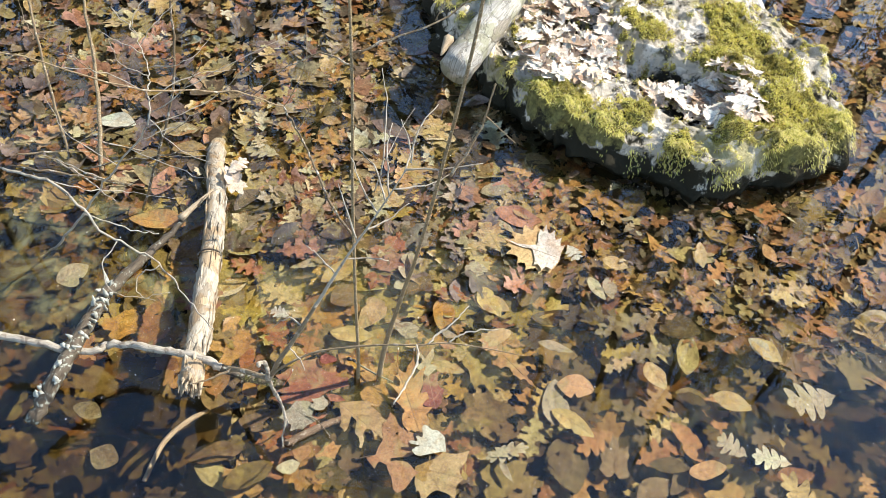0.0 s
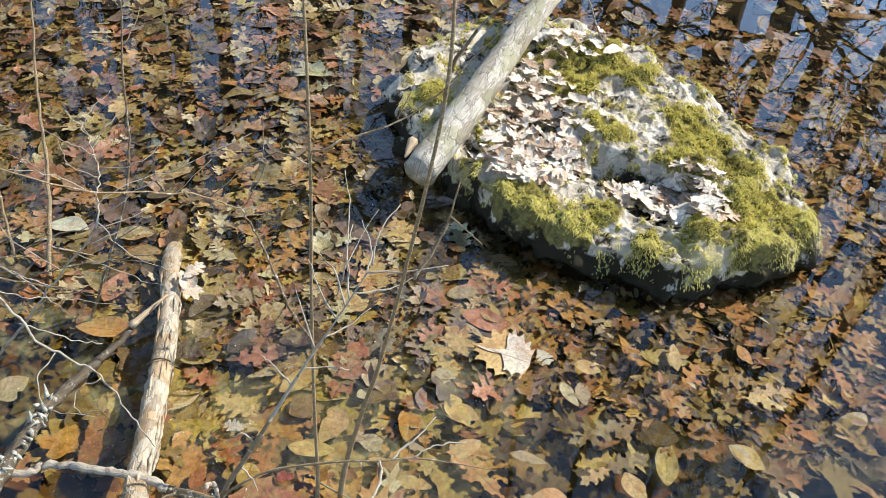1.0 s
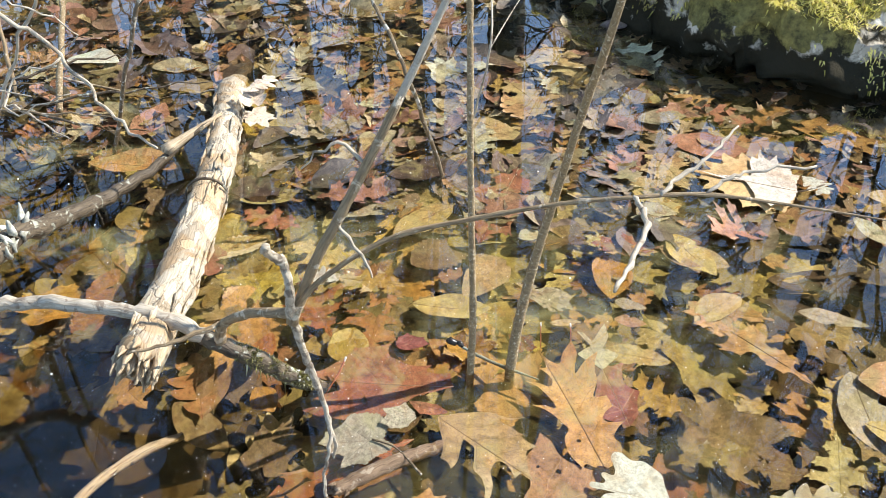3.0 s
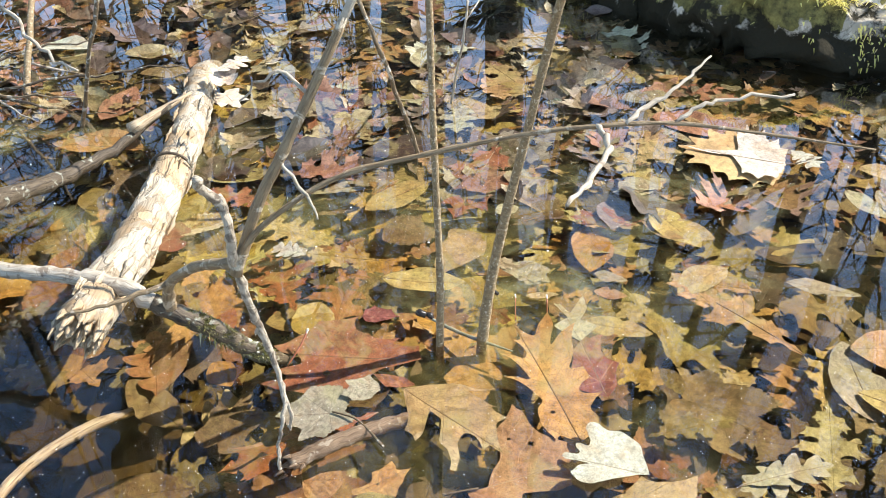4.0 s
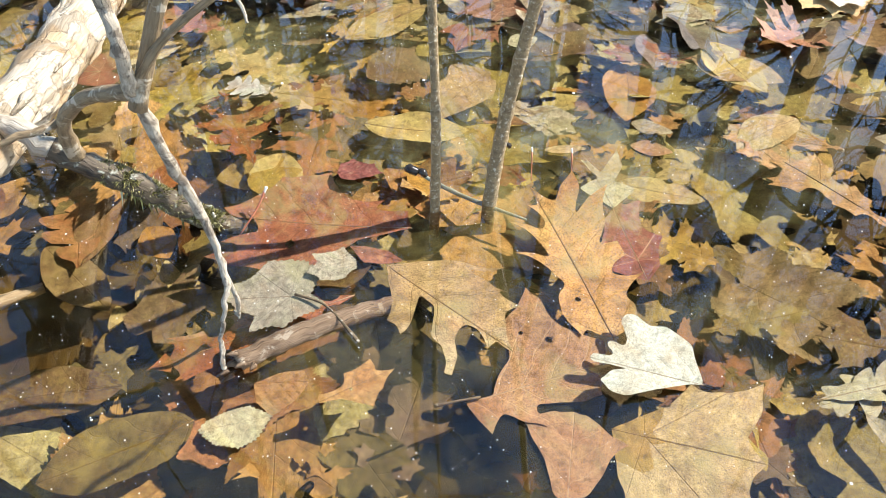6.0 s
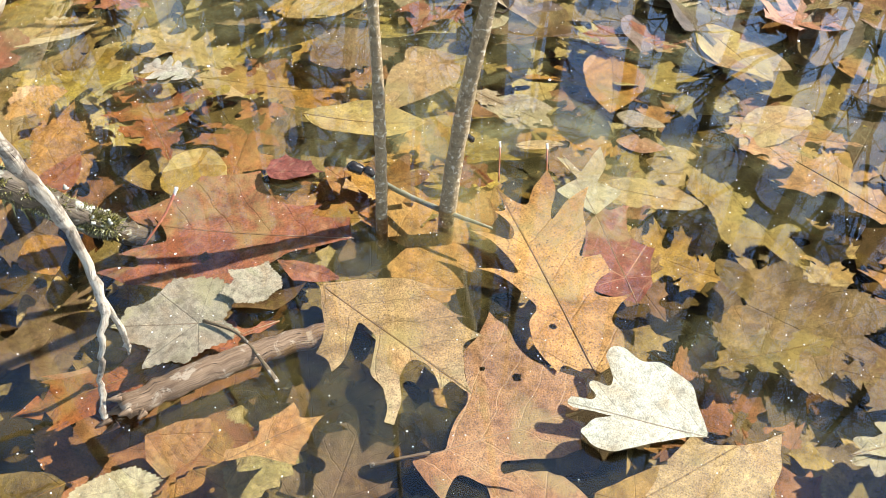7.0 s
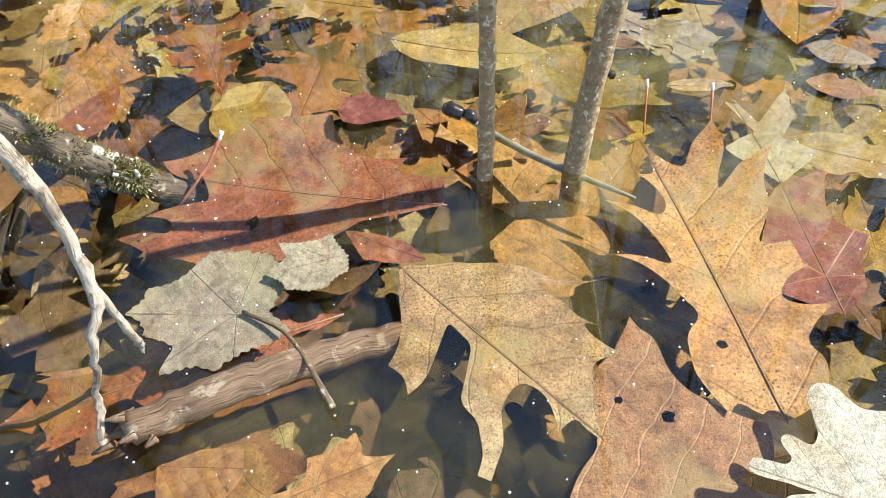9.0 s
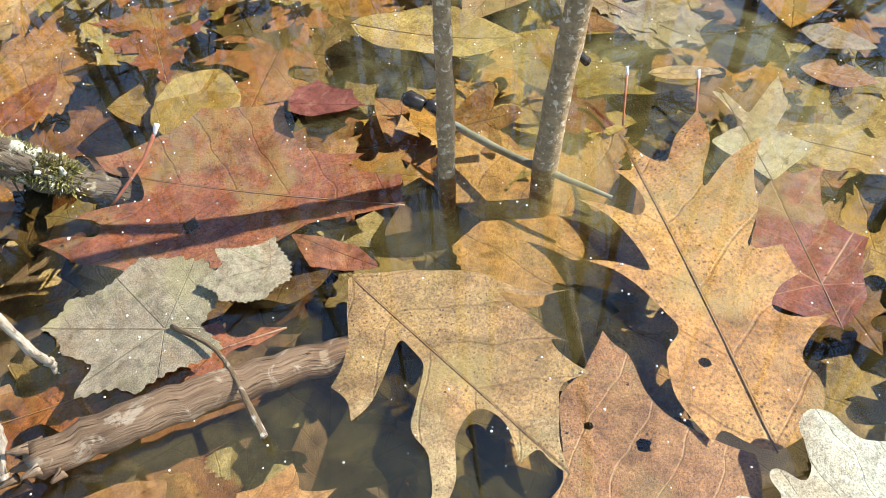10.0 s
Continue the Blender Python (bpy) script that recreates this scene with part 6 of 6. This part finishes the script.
fallen_leaf("ellipse", -0.697, 1.647, -0.004, 30, 0.059, 0.029, "olive", "olive-yellow leaf under the water")
fallen_leaf("ellipse", -0.588, 1.988, -0.004, 42, 0.047, 0.028, "olive", "olive-yellow leaf under the water")
fallen_leaf("red_oak", 0.265, 1.942, -0.006, 6, 0.130, 0.091, "orange", "bright orange-brown oak leaf by the boulder")
fallen_leaf("red_oak", 0.197, 1.821, -0.008, -17, 0.093, 0.075, "redbrown", "russet oak leaf under the water")
fallen_leaf("ellipse", 0.122, 1.758, -0.004, 20, 0.070, 0.035, "grey", "grey ribbed leaf under the water")
fallen_leaf("ellipse", 0.199, 1.736, -0.004, -46, 0.053, 0.027, "tan", "tan leaf at the surface")
fallen_leaf("ellipse", 0.194, 1.908, -0.008, -6, 0.073, 0.037, "tan", "tan leaf near the boulder")
fallen_leaf("red_oak", 0.146, 1.620, -0.006, 87, 0.122, 0.062, "tan", "tan oak leaf under the water")
fallen_leaf("ellipse", 0.131, 1.527, -0.004, -4, 0.047, 0.028, "pale", "pale roundish leaf under the water")
fallen_leaf("ellipse", 0.157, 1.451, -0.005, -12, 0.084, 0.047, "tan", "tan oval leaf under the water")
fallen_leaf("ellipse", 0.779, 1.768, -0.004, -61, 0.058, 0.030, "orange", "orange oval leaf under the water")
fallen_leaf("ellipse", 0.633, 1.734, -0.004, -84, 0.077, 0.027, "tan", "narrow tan leaf under the water")
fallen_leaf("red_oak", 0.601, 1.603, -0.006, -42, 0.062, 0.037, "orange", "orange-brown oak leaf under the water")
fallen_leaf("red_oak", 0.789, 1.632, -0.006, 19, 0.104, 0.062, "tan", "tan oak leaf under the water")
fallen_leaf("ellipse", 0.736, 1.490, -0.005, -33, 0.070, 0.036, "pale", "pale olive leaf under the water")
fallen_leaf("ellipse", 0.393, 1.566, -0.004, -52, 0.068, 0.027, "pale", "pale leaf under the water")
fallen_leaf("red_oak", 0.490, 1.377, -0.008, 30, 0.102, 0.061, "olive", "olive leaf under the water")
fallen_leaf("white_oak", 0.905, 1.393, -0.004, -156, 0.107, 0.095, "pale", "pale oak leaf with a dark stalk")
fallen_leaf("white_oak", 0.727, 1.214, -0.004, 155, 0.064, 0.051, "pale", "pale oak leaf under the water")
fallen_leaf("ellipse", 0.661, 1.332, -0.005, -9, 0.079, 0.043, "yellow", "yellow-tan leaf under the water")
fallen_leaf("ellipse", 0.530, 1.379, -0.005, -54, 0.069, 0.042, "tan", "tan leaf under the water")
fallen_leaf("ellipse", 0.742, 1.491, -0.005, -34, 0.075, 0.045, "yellow", "yellow-olive leaf under the water")
fallen_leaf("white_oak", 0.808, 1.218, -0.003, 179, 0.074, 0.052, "white", "bleached oak leaf under the water")
fallen_leaf("ellipse", 0.619, 1.155, -0.006, 24, 0.076, 0.038, "orange", "orange leaf under the water")
fallen_leaf("red_oak", 0.771, 1.620, -0.005, 1, 0.103, 0.052, "tan", "tan oak leaf under the water")
fallen_leaf("ellipse", -0.684, 1.264, -0.004, 55, 0.070, 0.062, "pale", "pale grey-green round leaf")
fallen_leaf("red_oak", 0.599, 1.606, -0.006, -46, 0.096, 0.058, "orange", "orange-brown oak leaf under the water")
fallen_leaf("ellipse", 0.432, 1.575, -0.004, -74, 0.060, 0.030, "pale", "pale leaf under the water")
fallen_leaf("red_oak", -0.063, 1.995, -0.006, -59, 0.135, 0.094, "tan", "tan oak leaf under the water")
fallen_leaf("red_oak", -0.101, 1.848, -0.007, -49, 0.147, 0.103, "tan", "tan oak leaf under the water")
fallen_leaf("ellipse", -0.386, 0.932, -0.010, 172, 0.058, 0.046, "olive", "olive leaf under the water")
fallen_leaf("ellipse", -0.515, 1.015, -0.010, -8, 0.060, 0.036, "olive", "olive-brown leaf under the water")
fallen_leaf("red_oak", -0.523, 1.115, -0.012, 151, 0.115, 0.069, "orange", "orange-brown leaf under the water")
fallen_leaf("red_oak", -0.463, 1.157, -0.012, 21, 0.072, 0.043, "olive", "olive-brown leaf under the water")
fallen_leaf("red_oak", 0.242, 1.316, -0.011, 134, 0.072, 0.051, "pink", "pinkish leaf under blue mirrored sky")
fallen_leaf("ellipse", 0.234, 1.394, -0.016, -60, 0.080, 0.040, "tan", "pale olive leaf under the water")
fallen_leaf("red_oak", -0.001, 1.353, -0.009, -24, 0.077, 0.038, "pale", "pale ragged yellowish leaf under the water")
fallen_leaf("ellipse", -0.021, 1.390, -0.010, -111, 0.085, 0.046, "tan", "tan leaf between the two stems")
fallen_leaf("ellipse", 0.099, 1.440, -0.014, -84, 0.085, 0.047, "orange", "orange-brown leaf deeper in the water")
fallen_leaf("red_oak", 0.326, 1.203, -0.016, 76, 0.096, 0.058, "tan", "long tan leaf under the water")
fallen_leaf("white_oak", 0.247, 1.097, -0.006, 27, 0.086, 0.030, "pale", "pale speckled leaf under the water")
fallen_leaf("ellipse", 0.276, 1.095, -0.007, -49, 0.043, 0.014, "pale", "narrow pale leaf under the water")
fallen_leaf("red_oak", 0.191, 1.117, -0.016, -39, 0.041, 0.023, "olive", "olive leaf under the water")
fallen_leaf("red_oak", 0.176, 1.138, -0.014, 28, 0.086, 0.036, "olive", "olive-tan leaf under the water")
fallen_leaf("ellipse", 0.186, 1.226, -0.016, -57, 0.035, 0.021, "olive", "small olive leaf under the water")
fallen_leaf("white_oak", -0.196, 1.300, 0.001, 172, 0.041, 0.033, "white", "small crumpled white leaf floating")
fallen_leaf("red_oak", -0.253, 1.666, -0.010, -143, 0.129, 0.078, "redbrown", "mauve-brown oak leaf under the water")
fallen_leaf("red_oak", -0.387, 1.699, -0.013, -38, 0.205, 0.113, "tan", "grey-tan leaf under the water")
fallen_leaf("red_oak", -0.560, 1.611, -0.006, -148, 0.061, 0.036, "tan", "tan leaf beside the log")
fallen_leaf("ellipse", 0.155, 1.678, -0.006, -25, 0.066, 0.023, "pale", "narrow pale leaf at the surface")
fallen_leaf("red_oak", 0.304, 1.753, -0.007, -122, 0.117, 0.058, "orange", "orange-brown leaf under the water")
fallen_leaf("ellipse", -0.143, 1.715, -0.006, -25, 0.095, 0.038, "tan", "tan leaf at the surface")
fallen_leaf("ellipse", -0.117, 1.774, -0.016, -8, 0.075, 0.026, "olive", "olive-tan leaf under the water")
fallen_leaf("red_oak", -0.020, 1.716, -0.008, -22, 0.100, 0.049, "tan", "tan oak leaf under the water")
fallen_leaf("red_oak", 0.115, 1.584, -0.008, -39, 0.084, 0.050, "yellow", "yellow-tan oak leaf under the water")
fallen_leaf("ellipse", -0.336, 1.237, -0.016, 79, 0.041, 0.024, "olive", "olive leaf under drifting silt")
fallen_leaf("ellipse", -0.247, 1.168, -0.017, 90, 0.053, 0.027, "redbrown", "mauve-brown leaf under the water")
fallen_leaf("ellipse", -0.276, 1.272, -0.015, 30, 0.024, 0.014, "pale", "pale leaf piece under the water")
fallen_leaf("ellipse", -0.231, 1.140, -0.014, -39, 0.040, 0.028, "orange", "tan leaf by the mossy branch")
fallen_leaf("maple", 0.027, 1.251, -0.015, 112, 0.035, 0.035, "darkred", "dark red leaf behind the leaning stem")
fallen_leaf("ellipse", 0.049, 1.300, -0.013, 81, 0.020, 0.010, "orange", "orange leaf under the water")
fallen_leaf("ellipse", 0.046, 1.298, -0.012, 15, 0.035, 0.011, "tan", "tan leaf edge under the water")

# ---- leaf litter on the bottom ----


def deepening(x, y):
    """0 in the shallows to 1 where the bottom falls away: past the boulder, along the sunny side, beyond the log and under the near bank."""
    a = min(max((x - 0.15) / 0.3, 0), 1) * min(max((y - 1.0) / 0.3, 0), 1) * 0.8
    b = min(max((x - 0.55 + 0.3 * (y - 1.9)) / 0.6, 0), 1) * min(max((y - 1.5) / 0.5, 0), 1)
    c = min(max((-0.12 - x) / 0.18, 0), 1) * min(max((1.2 - y) / 0.2, 0), 1) * 1.5
    d = min(max((-0.42 - x) / 0.2, 0), 1) * min(max((1.62 - y) / 0.2, 0), 1)
    return max(a, b, c, d)


def pond_litter():
    rng, loose = np.random.RandomState(21), np.random.RandomState(22)

    def spread(q, lo, hi, w):
        """Thins a layer out past its edges, so that it fades into the wider litter."""
        if q < lo + w and loose.rand() < 0.6:
            return q - abs(loose.normal(0, 1.6 * w))
        if q > hi - w and loose.rand() < 0.6:
            return q + abs(loose.normal(0, 1.6 * w))
        return q

    kinds = ("red_oak", "red_oak", "maple", "white_oak", "red_oak", "ellipse", "red_oak", "maple", "red_oak", "ellipse")
    near, mid, far, yellow = [], [], [], []
    for layer in range(5):
        z0 = -0.027 - 0.012 * layer
        for i in range(520):
            x, y = rng.uniform(-1.0, 1.05), rng.uniform(0.62, 1.75)
            u = deepening(x, y)
            if rng.rand() < 0.25 * u:
                continue
            pile = yellow if y > 1.20 + 0.12 * rng.rand() and -0.7 < x < 0.6 and rng.rand() < (0.65 if x < 0.12 else 0.35) else near
            low = 0.012 if -0.36 < x < 0.20 and y < 1.20 else (-0.006 if pile is yellow else 0.0)      # the bottom lies deeper under the leaves at the near bank
            pile.append((spread(x, -1.0, 1.05, 0.2), spread(y, 0.62, 9.0, 0.12), z0 - low - 0.034 * u + rng.uniform(-0.008, 0.004), rng.uniform(0.06, 0.125), 0.09, 0.08))
    for layer in range(4):
        z0 = -0.005 - 0.011 * layer
        for i in range(2100):
            x, y = rng.uniform(-2.1, 2.3), rng.uniform(1.45, 3.3)
            u = deepening(x, y)
            mid.append((spread(x, -2.1, 2.3, 0.45), spread(y, 1.30, 9.0, 0.2) if abs(x) > 1.0 else y, z0 - 0.026 * u + rng.uniform(-0.006, 0.003), rng.uniform(0.045, 0.115), 0.14, 0.25))
        for i in range(900):
            far.append((rng.uniform(-3.6, 4.2), rng.uniform(3.2, 5.5), z0 + rng.uniform(-0.008, 0.006), rng.uniform(0.06, 0.14), 0.14, 0.2))
    wide = []
    while len(wide) < 13000:     # the rest of the pond's bottom and its banks
        r, a = 8.6 * rng.rand() ** 0.62, rng.uniform(0, 6.283)
        x, y = 0.3 + r * math.cos(a), 2.0 + r * math.sin(a)
        if (-1.0 < x < 1.05 and 0.62 < y < 1.75) or (-2.1 < x < 2.3 and 1.45 < y < 3.3) or (-3.6 < x < 4.2 and 3.2 < y < 5.5):
            continue
        floor = -0.32 + 0.81 * min(max((r - 5.5) / 3.0, 0), 1) ** 2 * (3 - 2 * min(max((r - 5.5) / 3.0, 0), 1))
        wide.append((x, y, max(-0.03 + rng.uniform(-0.02, 0.008), floor + 0.03), rng.uniform(0.08, 0.17), 0.14, 0.2))
    bits = [(rng.uniform(-2.1, 2.3), rng.uniform(1.5, 3.4), -0.006 + rng.uniform(-0.012, 0.004), rng.uniform(0.008, 0.034), 0.25, 0.5) for i in range(7000)]
    scatter_leaves("leaf_fragments", bits, LITTER, ("ellipse", "white_oak"), 9, "torn leaf scraps and bits scattered through the water", across=1, variants=8)
    lab = "brown, russet and olive drowned leaves covering the pond bottom"
    scatter_leaves("leaf_litter", near, LITTER, kinds, 1, lab, across=2, variants=20)
    scatter_leaves("leaf_litter", yellow, YLITTER, kinds, 6, "yellow, olive and tan drowned leaves under silty water", across=2, variants=20)
    scatter_leaves("leaf_litter", mid, LITTER, kinds, 2, lab, across=1, variants=20)
    scatter_leaves("leaf_litter", wide, LITTER, ("red_oak", "ellipse", "maple", "ellipse"), 4, "brown drowned leaves spread over pond bottom and banks", across=0, variants=8)
    scatter_leaves("leaf_litter", far, LITTER, kinds, 3, lab, across=1, variants=12)


pond_litter()


def loose_leaves():
    """Single leaves just under the surface, each an object of its own; alike ones share a mesh."""
    rng = np.random.RandomState(61)
    kinds = ("red_oak", "red_oak", "white_oak", "maple", "ellipse", "red_oak", "ellipse", "red_oak", "toothed", "red_oak")
    wide = {"ellipse": 0.45, "toothed": 0.6, "red_oak": 0.72, "white_oak": 0.6, "maple": 0.95}
    meshes = []
    for i in range(20):
        k = kinds[i % len(kinds)]
        v, f, u = leaf_data(k, 1.0, wide[k] * rng.uniform(0.85, 1.15), rng, rng.uniform(-0.02, 0.06), 0.015)
        meshes.append((k, mesh_of("fallen_leaf", np.array(v) - (0.5, 0, 0), f, LOOSE, u)))
    words = {"ellipse": "brown oval leaf", "toothed": "brown toothed leaf", "red_oak": "brown pointed-lobed oak leaf", "white_oak": "brown round-lobed oak leaf", "maple": "brown maple leaf"}
    for i in range(160):
        k, me = meshes[rng.randint(20)]
        ob = new("fallen_leaf", me)
        y = rng.uniform(0.80, 1.95)
        x = 0.10 + rng.uniform(-1, 1) * (0.35 + 0.5 * (y - 0.8))
        z = -0.0165 - 0.014 * deepening(x, y) + rng.uniform(-0.007, 0.004)
        if -0.32 < x < 0.22 and y < 1.5:
            z = (-0.038 if y < 1.2 else -0.022) + rng.uniform(-0.006, 0.004)
        ob.matrix_basis = pose(x, y, z, rng.normal(0, 4), rng.normal(0, 4), rng.uniform(0, 360)) @ Matrix.Scale(rng.uniform(0.055, 0.115), 4)
        tagged(ob, words[k] + " drowned among others", "leaf", "leaves in the pond")


loose_leaves()
